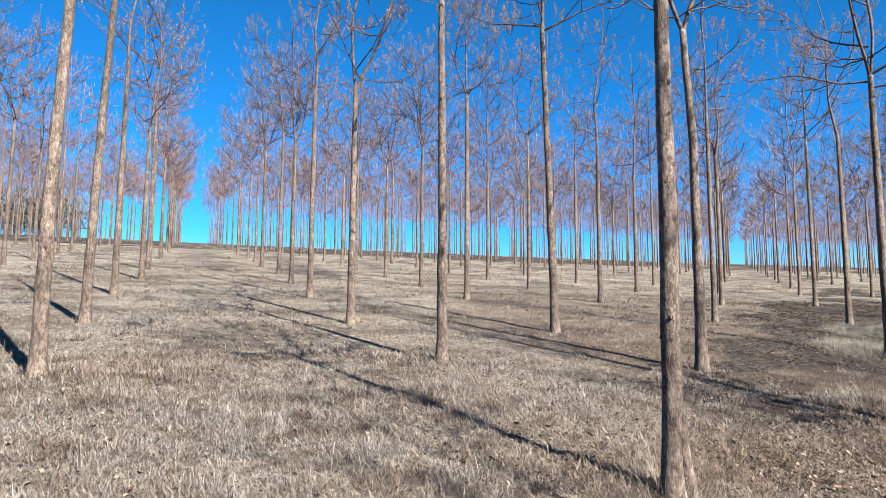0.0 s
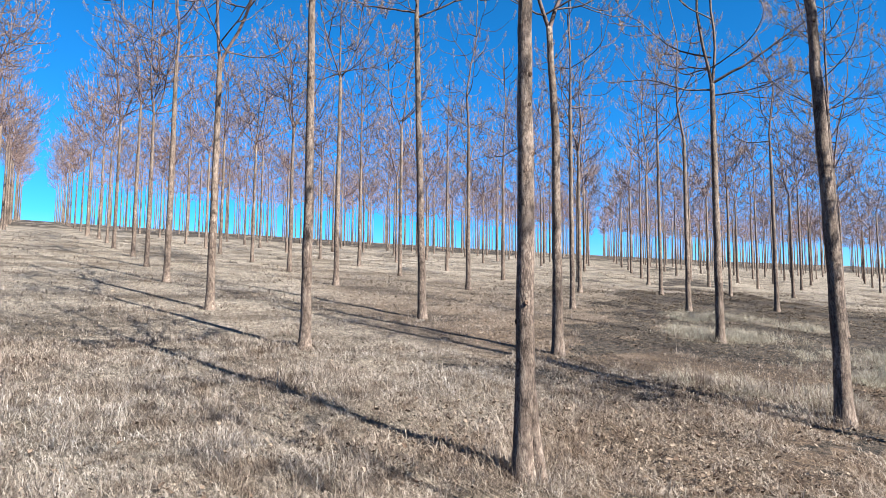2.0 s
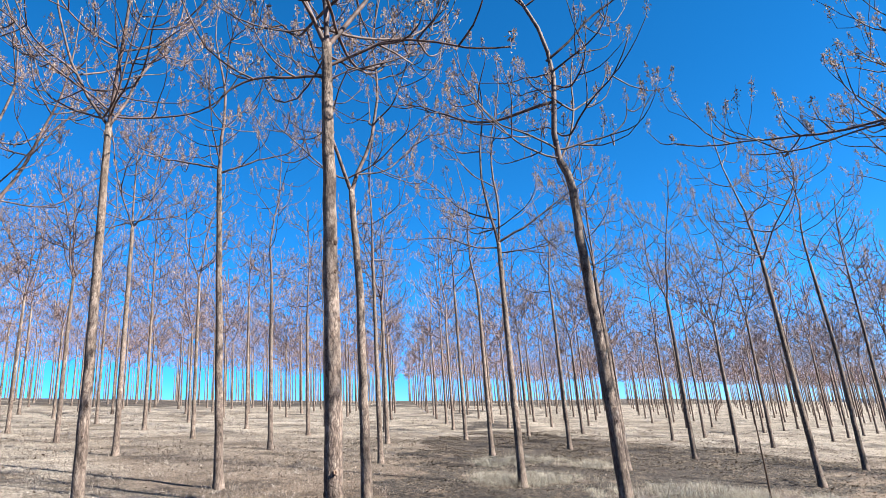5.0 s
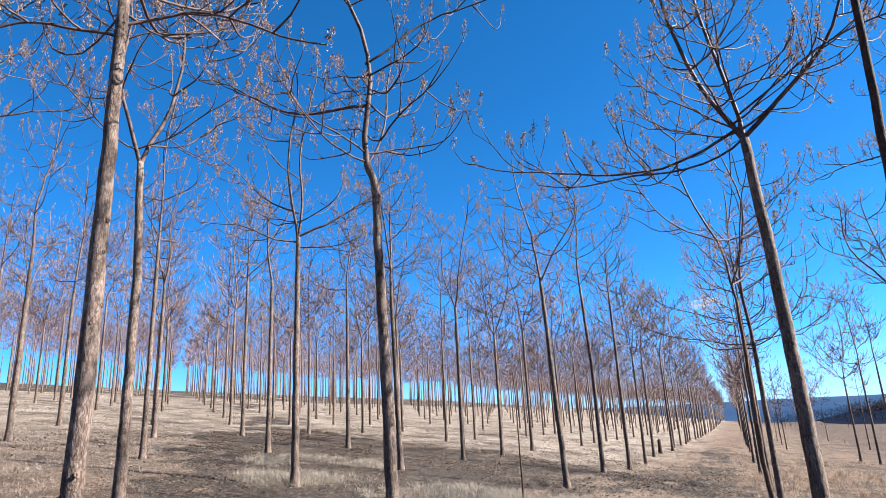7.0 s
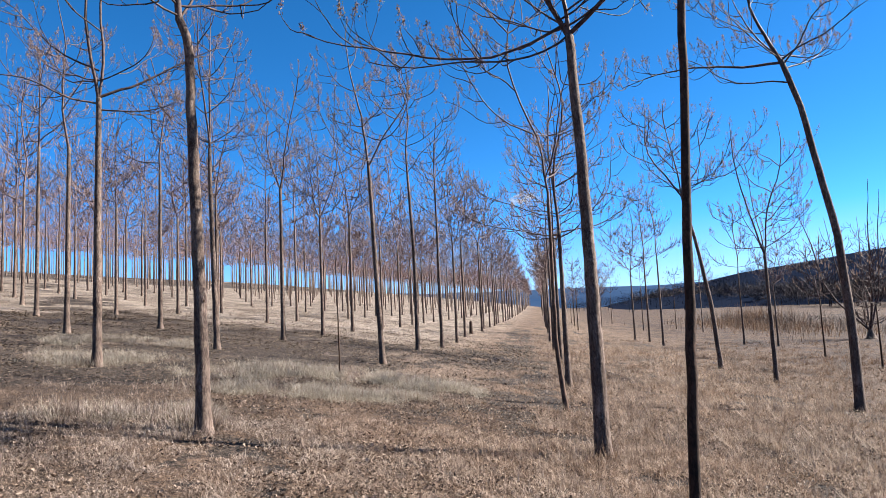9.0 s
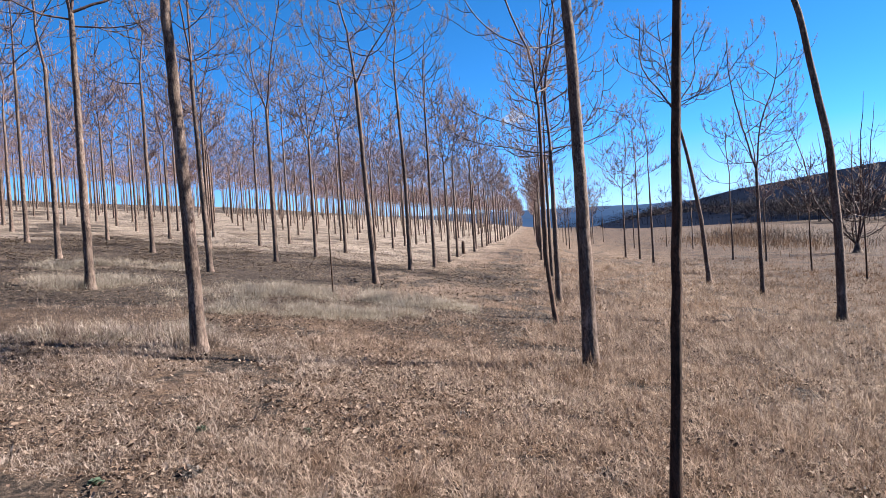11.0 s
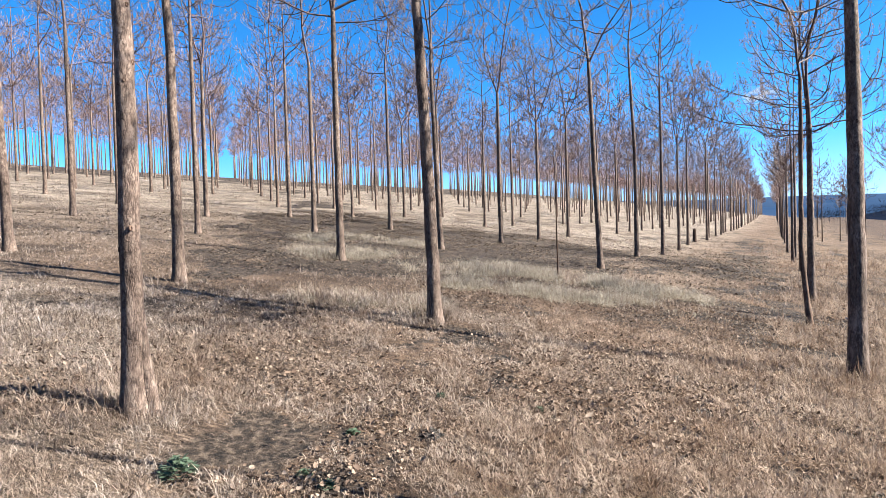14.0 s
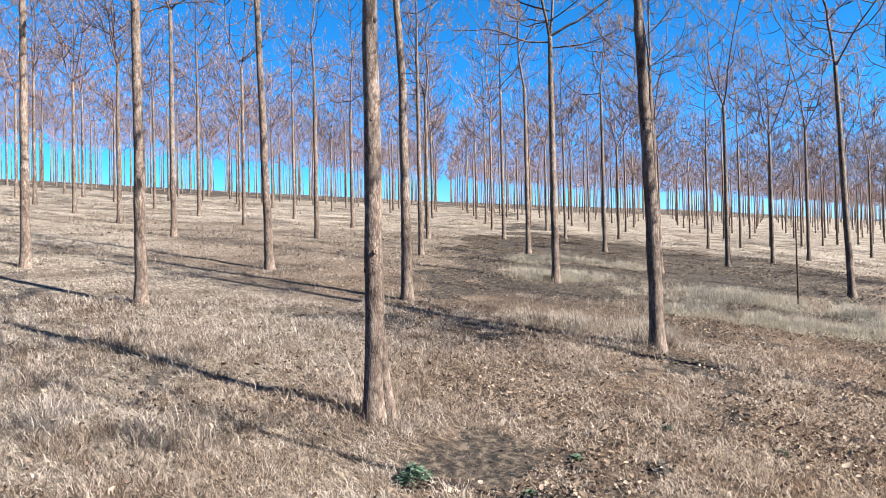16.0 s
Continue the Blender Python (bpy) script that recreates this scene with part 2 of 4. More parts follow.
_KY = np.linspace(-400, 400, 4001)
_KZ = np.interp(_KY, [-400, -60, -30, -22, -12, -4, 0, 30, 55, 80, 95, 102, 115, 200, 400], [-1.5, -1.6, -1.55, -1.5, -1.28, -0.56, 0, 4.2, 7.5, 10.7, 12.4, 12.9, 12.6, 8, 0])
_KZ = np.convolve(np.pad(_KZ, 6, mode="edge"), np.ones(13) / 13, "valid")


def terrain(x, y):
    """Height of the hillside: it climbs along +y to a ridge and lies nearly level along x."""
    xc = np.clip(x, 0, 200)
    rough = 0.05 * (value_noise(x, y, 2.6) - 0.5) + 0.03 * (value_noise(x, y, 0.5) - 0.5)
    return np.interp(y, _KY, _KZ) + 0.002 * xc + 0.00007 * xc ** 2 + rough * np.exp(-(np.hypot(x, y) / 80) ** 2)


def spot(x, y, cx, cy, rx, ry):
    return np.exp(-(((x - cx) / rx) ** 2 + ((y - cy) / ry) ** 2))


def stripe(x, y, x0, y0, x1, y1, w):
    """1 along a line on the ground, fading over w metres to its sides."""
    dx, dy = x1 - x0, y1 - y0
    f = np.clip(((x - x0) * dx + (y - y0) * dy) / (dx * dx + dy * dy), 0, 1)
    return np.exp(-((x - x0 - f * dx) ** 2 + (y - y0 - f * dy) ** 2) / w ** 2)


def tufts(x, y):
    """Strips of tall pale grass on the bare ground."""
    lines = ((8.2, 1.9, 9.8, 1.0, 0.6), (9.8, 1.0, 9.9, -0.8, 0.7), (9.9, -0.8, 9.3, -1.8, 0.6), (10.1, 6.5, 11.8, 6.3, 0.45), (11.8, 6.3, 12.0, 5.0, 0.45), (7.1, 4.3, 7.9, 4.0, 0.3), (4.35, 0.3, 4.9, 0.7, 0.25),
             (6.7, 1.3, 7.4, -0.3, 0.5), (7.4, -0.3, 8.2, -1.8, 0.5), (3.9, 1.5, 4.5, 0.8, 0.3), (8.0, 4.9, 9.1, 3.6, 0.35))
    return np.maximum.reduce([stripe(x, y, *line) for line in lines])


SOIL = ((3.5, 3.1), (4.4, 3.3), (5.2, 3.3), (5.7, 2.3), (7.0, 2.0), (8.7, 2.3), (10.8, 2.2), (11.3, 0.8), (10.7, -0.4), (13.2, -0.8), (13.9, -2.1), (17.2, -3.4), (27.4, -3.4),
        (18.8, -0.6), (19.6, 1.6), (21.0, 4.7), (22.2, 7.7), (20.6, 12.0), (16.0, 13.6), (9.7, 8.7), (5.9, 5.6), (3.7, 3.5))


def worked_soil(x, y):
    """1 inside the dark worked plot between the rows, with a ragged border."""
    reach = 0.25 + 0.03 * np.clip(x, 0, 20)
    x, y = np.asarray(x + reach * 3 * (value_noise(x, y, 1.3, 3) - 0.5), float), np.asarray(y + reach * 3 * (value_noise(x + 50, y + 9, 1.3, 3) - 0.5), float)
    inside = np.zeros(np.broadcast(x, y).shape, bool)
    for (x0, y0), (x1, y1) in zip(SOIL, SOIL[1:] + SOIL[:1]):
        inside ^= ((y0 > y) != (y1 > y)) & (x < (x1 - x0) * (y - y0) / (y1 - y0 + 1e-9) + x0)
    return inside.astype(float)


def uphill(x, y):
    """1 where the closed pale grass of the upper slope begins."""
    return np.clip((y + 0.6 + 1.3 * np.clip((0.2 - x) / 1.5, 0, 1)) / 1.8, 0, 1) * np.clip((2.8 - x + 0.3 * np.maximum(y - 8, 0)) / 1.5, 0, 1)


def bareness(x, y):
    """1 on bare soil and leaf litter, 0 in closed dry grass."""
    low = np.clip((0.8 - y) / 1.5, 0, 1)
    b = 1.15 * worked_soil(x, y) + 0.35 * spot(x, y, 15, 12, 7.0, 2.6) + 0.7 * stripe(x, y, 22, 15, 48, 38, 3.0)
    b = b + 1.0 * stripe(x, y, 5.7, 0.8, 6.4, -1.6, 0.55) + 1.0 * stripe(x, y, 6.4, -1.6, 9.5, -2.7, 0.55) + 0.7 * stripe(x, y, 9.0, -2.2, 9.4, -4.0, 0.6) + 0.9 * stripe(x, y, 11, -2.4, 45, -2.2, 0.8) + 0.75 * stripe(x, y, 18.0, -3.3, 7.3, -3.2, 0.7) + 0.6 * stripe(x, y, 7.3, -3.2, 6.0, -3.6, 0.5)
    b = b + 1.4 * spot(x, y, 1.65, -3.97, 0.28, 0.2) + 1.25 * spot(x, y, 0.15, -0.62, 0.48, 0.4) + 1.5 * spot(x, y, 3.6, -0.3, 0.5, 0.3) + 0.8 * stripe(x, y, 2.6, -0.4, 3.4, -0.6, 0.25)
    b = b + 0.65 * stripe(x, y, 1.5, 3.2, 2.6, 1.9, 0.45) + 0.4 * stripe(x, y, -2.6, 5.3, -1.4, 4.6, 0.4) + 1.2 * np.clip((y - 43 - 0.05 * np.clip(x, 0, 60)) / 5, 0, 1)
    b = b + 1.8 * np.clip((x - 9) / 10, 0, 1) * (1 - uphill(x, y)) * (value_noise(x * 0.6, y, 2.8, 3) - 0.50)
    b = np.clip(b, -0.3, 1.2) - 1.4 * tufts(x, y) * np.clip(5.0 * value_noise(x, y, 0.5, 3) - 1.8, 0.15, 1) - 0.25 * uphill(x, y)
    return np.clip(b + 1.1 * (value_noise(x, y, 1.7, 4) - 0.62) + (1.8 + 1.9 * low) * (value_noise(x + 31, y - 12, 0.42, 3) - 0.56), 0, 1)


def mesh_from(name, verts, faces, mat, smooth=False):
    """verts: n x 3 array; faces: list of arrays of equal-sided faces (m x 3 or m x 4)."""
    me = bpy.data.meshes.new(name)
    verts = np.ascontiguousarray(verts, dtype=np.float32)
    faces = [np.asarray(f, dtype=np.int32) for f in faces if len(f)]
    me.vertices.add(len(verts))
    me.vertices.foreach_set("co", verts.ravel())
    loops = np.concatenate([f.ravel() for f in faces])
    counts = np.concatenate([np.full(len(f), f.shape[1], np.int32) for f in faces])
    me.loops.add(len(loops))
    me.loops.foreach_set("vertex_index", loops)
    me.polygons.add(len(counts))
    me.polygons.foreach_set("loop_start", np.concatenate([[0], np.cumsum(counts)[:-1]]).astype(np.int32))
    me.update(calc_edges=True)
    if smooth:
        me.polygons.foreach_set("use_smooth", np.ones(len(counts), bool))
    me.materials.append(mat)
    me.validate()
    return me


def piece(name, me, parent=None, label=""):
    ob = new(name, me)
    ob.parent = parent
    return tagged(ob, label)


class Tubes:
    """Collects tapered tubes along polylines, and small buds, into one mesh."""

    def __init__(self):
        self.v, self.q, self.t, self.n = [], [], [], 0

    def tube(self, pts, radii, sides, wobble=0.0, rnd=None):
        pts, radii = np.asarray(pts, float), np.asarray(radii, float)
        tan = np.gradient(pts, axis=0)
        tan /= np.linalg.norm(tan, axis=1)[:, None] + 1e-9
        ref = np.array([1.0, 0, 0]) if abs(tan[:, 0]).mean() < 0.8 else np.array([0, 1.0, 0])
        u = np.cross(tan, ref)
        u /= np.linalg.norm(u, axis=1)[:, None] + 1e-9
        w = np.cross(tan, u)
        a = np.linspace(0, 2 * np.pi, sides, endpoint=False)
        r = radii[:, None] * np.ones(sides)
        if wobble:
            r = r * (1 + wobble * (rnd.rand(len(pts), sides) - 0.5))
        ring = pts[:, None, :] + r[..., None] * (np.cos(a)[None, :, None] * u[:, None, :] + np.sin(a)[None, :, None] * w[:, None, :])
        i = self.n + np.arange((len(pts) - 1) * sides).reshape(len(pts) - 1, sides)
        j = np.roll(i, -1, axis=1)
        self.q.append(np.stack([i, j, j + sides, i + sides], -1).reshape(-1, 4))
        self.v.append(ring.reshape(-1, 3))
        self.n += len(pts) * sides
        tip = pts[-1] + tan[-1] * radii[-1]
        self.v.append(tip[None])
        k = self.n - sides + np.arange(sides)
        self.t.append(np.stack([k, np.roll(k, -1), np.full(sides, self.n)], -1))
        self.n += 1

    def sliver(self, p0, p1, w, rnd):
        """A thin twig far off: one narrow triangle."""
        side = np.cross(p1 - p0, rnd.normal(size=3))
        side *= w / (np.linalg.norm(side) + 1e-9)
        self.v.append(np.array([p0 - side, p0 + side, p1]))
        self.t.append(np.array([[self.n, self.n + 1, self.n + 2]]))
        self.n += 3

    def scales(self, p, up, size, wide, n, length, rnd):
        """A spindle of n small pointed scales along up from p."""
        f = rnd.rand(n) ** 0.9
        c = p + up * (size * (0.05 + f))[:, None] + rnd.normal(0, 1, (n, 3)) * (wide * 0.62 * (1.15 - f) ** 0.6)[:, None]
        d = rnd.normal(0, 0.6, (n, 3)) + up
        d *= (length * rnd.uniform(0.7, 1.3, n) / (np.linalg.norm(d, axis=1) + 1e-9))[:, None]
        s = np.cross(d, rnd.normal(size=(n, 3)))
        s *= (0.36 * length / (np.linalg.norm(s, axis=1) + 1e-9))[:, None]
        self.v.append(np.stack([c - d - s, c - d * 0.6 + s, c + d], 1).reshape(-1, 3))
        self.t.append(self.n + np.arange(3 * n).reshape(n, 3))
        self.n += 3 * n

    def buds(self, centres, axes, length, width):
        """Small pointed buds."""
        c, a = np.asarray(centres, float), np.asarray(axes, float)
        a = a / (np.linalg.norm(a, axis=1)[:, None] + 1e-9)
        u = np.cross(a, [0.37, 0.61, 0.7])
        u /= np.linalg.norm(u, axis=1)[:, None] + 1e-9
        w = np.cross(a, u)
        L, W = np.asarray(length)[:, None], np.asarray(width)[:, None]
        h = 0.866 * w
        v = np.stack([c - a * L * 0.4, c + u * W, c + (h - u * 0.5) * W, c - (h + u * 0.5) * W, c + a * L * 0.6], 1)
        f = np.array([[0, 2, 1], [0, 3, 2], [0, 1, 3], [4, 1, 2], [4, 2, 3], [4, 3, 1]])
        self.t.append((self.n + 5 * np.arange(len(c))[:, None, None] + f[None]).reshape(-1, 3))
        self.v.append(v.reshape(-1, 3))
        self.n += 5 * len(c)

    def mesh(self, name, mat, smooth=True):
        return mesh_from(name, np.concatenate(self.v), [np.concatenate(self.q) if self.q else [], np.concatenate(self.t)], mat, smooth)


def unit(v):
    return v / (np.linalg.norm(v) + 1e-9)


def heading(az, el):
    az, el = radians(az), radians(el)
    return np.array([math.cos(az) * math.cos(el), math.sin(az) * math.cos(el), math.sin(el)])


def arc(start, az, e0, e1, length, n, rnd, swing=14.0):
    """A limb that leaves at elevation e0 and bends to e1."""
    pts, p, a = [np.array(start, float)], np.array(start, float), az
    wave, phase = rnd.uniform(4, 20), rnd.uniform(0, 6.28)
    for k in range(n):
        f = (k + 0.5) / n
        a += rnd.uniform(-swing, swing)
        p = p + heading(a, e0 + (e1 - e0) * f ** 1.3 + wave * math.sin(phase + 6.5 * f) * min(1, 3 * f) + rnd.uniform(-5, 5)) * length / n
        pts.append(p)
    return np.array(pts), a

# ---- ground ----
def build_ground():
    n = 370
    u = np.linspace(-1, 1, n)
    g = 2.3 * np.sinh(7.65 * u)
    X, Y = np.meshgrid(g + 1.0, g - 0.5, indexing="ij")
    Z = terrain(X, Y)
    i = np.arange(n * n).reshape(n, n)
    quads = np.stack([i[:-1, :-1], i[1:, :-1], i[1:, 1:], i[:-1, 1:]], -1).reshape(-1, 4)
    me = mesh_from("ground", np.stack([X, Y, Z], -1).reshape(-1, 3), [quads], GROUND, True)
    at = me.attributes.new("bare", "FLOAT", "POINT")
    at.data.foreach_set("value", bareness(X, Y).ravel().astype(np.float32))
    at = me.attributes.new("ground_darken", "FLOAT", "POINT")          # darker ground near the viewpoint and on low ground, less uphill
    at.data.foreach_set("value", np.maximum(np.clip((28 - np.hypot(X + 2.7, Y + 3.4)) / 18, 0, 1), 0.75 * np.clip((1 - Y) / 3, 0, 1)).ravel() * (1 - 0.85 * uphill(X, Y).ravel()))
    at = me.attributes.new("worn", "FLOAT", "POINT")            # trodden pale soil
    at.data.foreach_set("value", np.clip(1.6 * spot(X, Y, 0.15, -0.55, 0.75, 0.6), 0, 1).ravel())
    tagged(new("ground", me), "hillside of pale dry grass with dark bare soil patches", "ground", kind="structure")


build_ground()


# ---- trees ----
def panicle(seeds, stems, p, direction, detail, rnd):
    up = unit(direction * 0.5 + np.array([0, 0, 1.0]) + rnd.uniform(-0.35, 0.35, 3))
    size = rnd.uniform(0.14, 0.30)
    if detail < 2:
        seeds.sliver(p, p + up * size * 1.0, 0.013, rnd)
        return
    if detail == 3:
        stems.tube([p, p + up * size], [0.003, 0.0015], 3)
        seeds.scales(p, up, 0.85 * size, 0.044, 44, 0.019, rnd)
    else:
        seeds.scales(p, up, size, 0.045, 15, 0.026, rnd)


def limb_with_twigs(out, seeds, start, az, e0, e1, length, r, detail, rnd, subs=True, thick=1.0, dense=1.0):
    n = {3: 13, 2: 6, 1: 4, 0: 2}[detail]
    pts, az1 = arc(start, az, e0, e1, length, n, rnd, 9 if detail > 1 else 6)
    radii = np.linspace(r, 0.006 * thick, n + 1)
    if detail:
        out.tube(pts, radii, {3: 7, 2: 5, 1: 3}[detail])
    else:
        out.sliver(pts[0], pts[1] + 0.1 * (pts[1] - pts[0]), 0.03, rnd)
        out.sliver(pts[1], pts[2], 0.025, rnd)
    tip = unit(pts[-1] - pts[-2])
    panicle(seeds, out, pts[-1], tip, detail, rnd)
    if not subs:
        return
    step = {3: 0.45, 2: 0.44, 1: 0.25, 0: 0.31}[detail] * dense
    s = rnd.uniform(0.2, 0.34) * length
    while s < length * 0.97:
        f = s / length * n
        k = min(int(f), n - 1)
        p = pts[k] + (pts[k + 1] - pts[k]) * (f - k)
        for side in ((1, -1) if rnd.rand() < 0.5 else (rnd.choice([1, -1]),)):
            sl = rnd.uniform(0.4, 1.2) * (1.15 - 0.5 * s / length)
            sp, sa = arc(p, az1 + side * rnd.uniform(30, 75), rnd.uniform(-35, 30), rnd.uniform(40, 85), sl, {3: 7, 2: 3, 1: 2, 0: 2}[detail], rnd, 10)
            if detail > 1:
                out.tube(sp, np.linspace(0.0085 * thick, 0.004 * thick, len(sp)), {3: 5, 2: 3}[detail])
            else:
                out.sliver(sp[0], sp[1] + 0.1 * (sp[1] - sp[0]), 0.017 if detail else 0.026, rnd)
                out.sliver(sp[1], sp[2], 0.0135 if detail else 0.021, rnd)
            panicle(seeds, out, sp[-1], unit(sp[-1] - sp[-2]), detail, rnd)
            if sl > 0.4:
                for _ in range(rnd.randint(0, 4) if detail > 1 else 1 + 2 * detail):
                    q = sp[rnd.randint(1, len(sp) - 1)] if detail > 1 else sp[0] + (sp[1] - sp[0]) * rnd.uniform(0.3, 1.0)
                    tl = rnd.uniform(0.15, 0.45) if detail > 1 else rnd.uniform(0.3, 0.6)
                    tp, _a = arc(q, sa + rnd.uniform(-80, 80), rnd.uniform(10, 50), 75, tl, {3: 3, 2: 2, 1: 1, 0: 1}[detail], rnd)
                    if detail > 1:
                        out.tube(tp, np.linspace(0.005 * thick, 0.003 * thick, len(tp)), 3)
                        panicle(seeds, out, tp[-1], unit(tp[-1] - tp[-2]), detail, rnd)
                    else:
                        out.sliver(tp[0], tp[1], 0.012 if detail else 0.022, rnd)
                        if rnd.rand() < 0.35:
                            panicle(seeds, out, tp[-1], unit(tp[-1] - tp[-2]), detail, rnd)
        s += step * rnd.uniform(0.7, 1.3)


def grow(seed, fork=4.6, height=8.6, r0=0.085, bend=(), leaders=None, limbs=(), detail=2, random_limbs=True, spread=1.0):
    """Skeleton of one tree: its trunk, a list of limbs with their twigs, and the seed clusters. Base at the origin."""
    rnd = np.random.RandomState(seed)
    trunk, parts, seeds = Tubes(), [], Tubes()
    thick = {3: 1.05, 2: 1.6, 1: 2.2, 0: 2.4}[detail]
    hs = np.concatenate([[-0.15, 0.0, 0.06, 0.16, 0.35], np.linspace(0.7, fork, {3: 20, 2: 8, 1: 4, 0: 2}[detail])])
    bend = np.array([(0, 0, 0), *bend, (fork + 4, 0, 0) if not bend else (fork + 4, *bend[-1][1:])], float)
    jit = rnd.uniform(-0.005, 0.005, (len(hs), 2)) * (hs > 0.3)[:, None]
    x, y = np.interp(hs, bend[:, 0], bend[:, 1]) + jit[:, 0], np.interp(hs, bend[:, 0], bend[:, 2]) + jit[:, 1]
    flare = 1 + 0.42 * np.exp(-np.clip(hs, 0, 9) / 0.13)
    radii = 0.88 * r0 * (1 - 0.42 * np.clip(hs, 0, 9) / fork) * flare
    trunk.tube(np.stack([x, y, hs], 1), radii, {3: 16, 2: 9, 1: 5, 0: 4}[detail], 0.05 if detail == 3 else 0.03, rnd)
    top, rt = np.array([x[-1], y[-1], hs[-1]]), radii[-1]
    if leaders is None:
        kind = rnd.rand()
        a = rnd.uniform(0, 360)
        if kind < 0.5:
            leaders = [(a, 3, height - fork, 0.8)]
        elif kind < 0.85:
            leaders = [(a, 14, height - fork, 0.7), (a + 180, 20, (height - fork) * 0.9, 0.62)]
        else:
            leaders = [(a, 10, height - fork, 0.66), (a + 120, 28, (height - fork) * 0.85, 0.5), (a + 240, 30, (height - fork) * 0.8, 0.5)]
    for az, tilt, length, rf in leaders:
        out = Tubes()
        n = {3: 12, 2: 8, 1: 5, 0: 3}[detail]
        pts, _a = arc(top - np.array([0, 0, 0.03]), az, 90 - tilt, 86, length, n, rnd, 12)
        lr = np.linspace(rt * rf, 0.008 * thick, n + 1)
        out.tube(pts, lr, {3: 9, 2: 6, 1: 4, 0: 3}[detail])
        panicle(seeds, out, pts[-1], np.array([0, 0, 1.0]), detail, rnd)
        if random_limbs:
            levels = {3: 4, 2: 5, 1: 5, 0: 4}[detail]
            a = rnd.uniform(0, 360)
            for k in range(levels):
                f = (0.06 + 0.86 * k / levels + rnd.uniform(-0.03, 0.03)) * n
                f = max(f, 0.1)
                i = min(int(f), n - 1)
                p = pts[i] + (pts[i + 1] - pts[i]) * (f - i)
                a += rnd.uniform(60, 120)
                for side in (0, 180):
                    if rnd.rand() < 0.2:
                        continue
                    ll = spread * (2.1 - 1.2 * k / levels) * rnd.uniform(0.75, 1.2) / (1.25 if len(leaders) > 1 else 1)
                    limb_with_twigs(out, seeds, p, a + side + rnd.uniform(-25, 25), rnd.uniform(0, 32) + 22 * k / levels, rnd.uniform(45, 82), ll, max(0.013, (0.34 if detail == 3 else 0.44) * lr[i]) * (thick ** 0.5), detail, rnd, True, thick)
        parts.append(out)
    for h, az, e0, e1, length, r in limbs:
        out = Tubes()
        bx, by = (np.interp(h, hs, x), np.interp(h, hs, y)) if h < fork else top[:2]
        limb_with_twigs(out, seeds, (bx, by, h), az, e0, e1, length, r, detail, rnd, True, thick, 0.85)
        parts.append(out)
    return trunk, parts, seeds


def tree(name, label, x, y, grown, bark=None, limb_mat=None, turn=0.0, group="plantation trees", category="tree"):
    trunk, parts, seeds = grown
    root = new(name)
    root.empty_display_size = 0.3
    root.matrix_basis = pose(x, y, float(terrain(x, y)), 0, 0, turn)
    piece("trunk", trunk.mesh("trunk", bark or BARK), root)
    for p in parts:
        piece("limb", p.mesh("limb", limb_mat or LIMB), root)
    if seeds.n:
        piece("dry_blossom", seeds.mesh("dry_blossom", SEED, False), root, "tan dry flower bud clusters")["kind"] = "stuff"
    return tagged(root, label, category, group)


def knot(parent, x, y, z, az, r, size, mat, label):
    """A branch scar: a low oval boss with a sunken middle, on the bark."""
    n, c = heading(az, 0), np.array([x, y, z])
    s, up = np.array([-n[1], n[0], 0]), np.array([0, 0, 1.0])
    k = np.linspace(0, 2 * np.pi, 10, endpoint=False)
    rings = [c + n * (r + out) + size * w * (np.cos(k)[:, None] * s * 0.7 + np.sin(k)[:, None] * up) for w, out in ((1.0, -0.012), (0.75, 0.006), (0.35, 0.002))]
    V = np.concatenate([*rings, [c + n * (r - 0.004)]])
    i = np.arange(10)
    j = np.roll(i, -1)
    q = np.concatenate([np.stack([i, j, j + 10, i + 10], 1), np.stack([i, j, j + 10, i + 10], 1) + 10])
    piece("knot", mesh_from("knot", V, [q, np.stack([i + 20, j + 20, np.full(10, 30)], 1)], mat, True), parent, label)


def knots_on(root, g, seed, count):
    r = np.random.RandomState(seed + 900)
    bend = np.array([(0, 0, 0), *g.get("bend", ()), (99, *(g["bend"][-1][1:] if g.get("bend") else (0, 0)))], float)
    for _ in range(count):
        z = r.uniform(0.7, g["fork"] - 0.3)
        rad = 0.88 * g["r0"] * (1 - 0.42 * z / g["fork"])
        knot(root, np.interp(z, bend[:, 0], bend[:, 1]), np.interp(z, bend[:, 0], bend[:, 2]), z, r.uniform(150, 330), rad, r.uniform(0.012, 0.024), DARK_BARK, "dark branch scar")


# Trees that stand near the path: x, y, seed, growth
NEAR = []


def plant(x, y, seed, **growth):
    NEAR.append((x, y, seed, growth))


plant(0.04, 0.04, 11, fork=4.3, r0=0.077, bend=[(1.6, 0.018, -0.014)], leaders=[(141, 24, 3.6, 0.5), (60, 4, 4.2, 0.58), (-39, 36, 3.4, 0.5)], limbs=[(4.0, 141, 15, -45, 0.95, 0.013), (4.1, -39, 18, -25, 1.5, 0.013), (4.25, 60, 30, 50, 1.3, 0.014)])
plant(0.14, 4.26, 12, fork=4.75, r0=0.075, bend=[(2, 0.0, 0), (4.7, -0.03, 0)])
plant(-0.21, 7.61, 13, fork=4.1, r0=0.078, leaders=[(-20, 30, 3.6, 0.7), (150, 6, 4.3, 0.7)])
plant(-0.18, 11.80, 14, fork=4.9, r0=0.08)
plant(3.36, 3.38, 15, fork=4.55, r0=0.085, bend=[(3, 0, 0), (4.5, -0.06, 0.05)], leaders=[(141, 17, 3.8, 0.7), (-39, 17, 3.9, 0.7)])
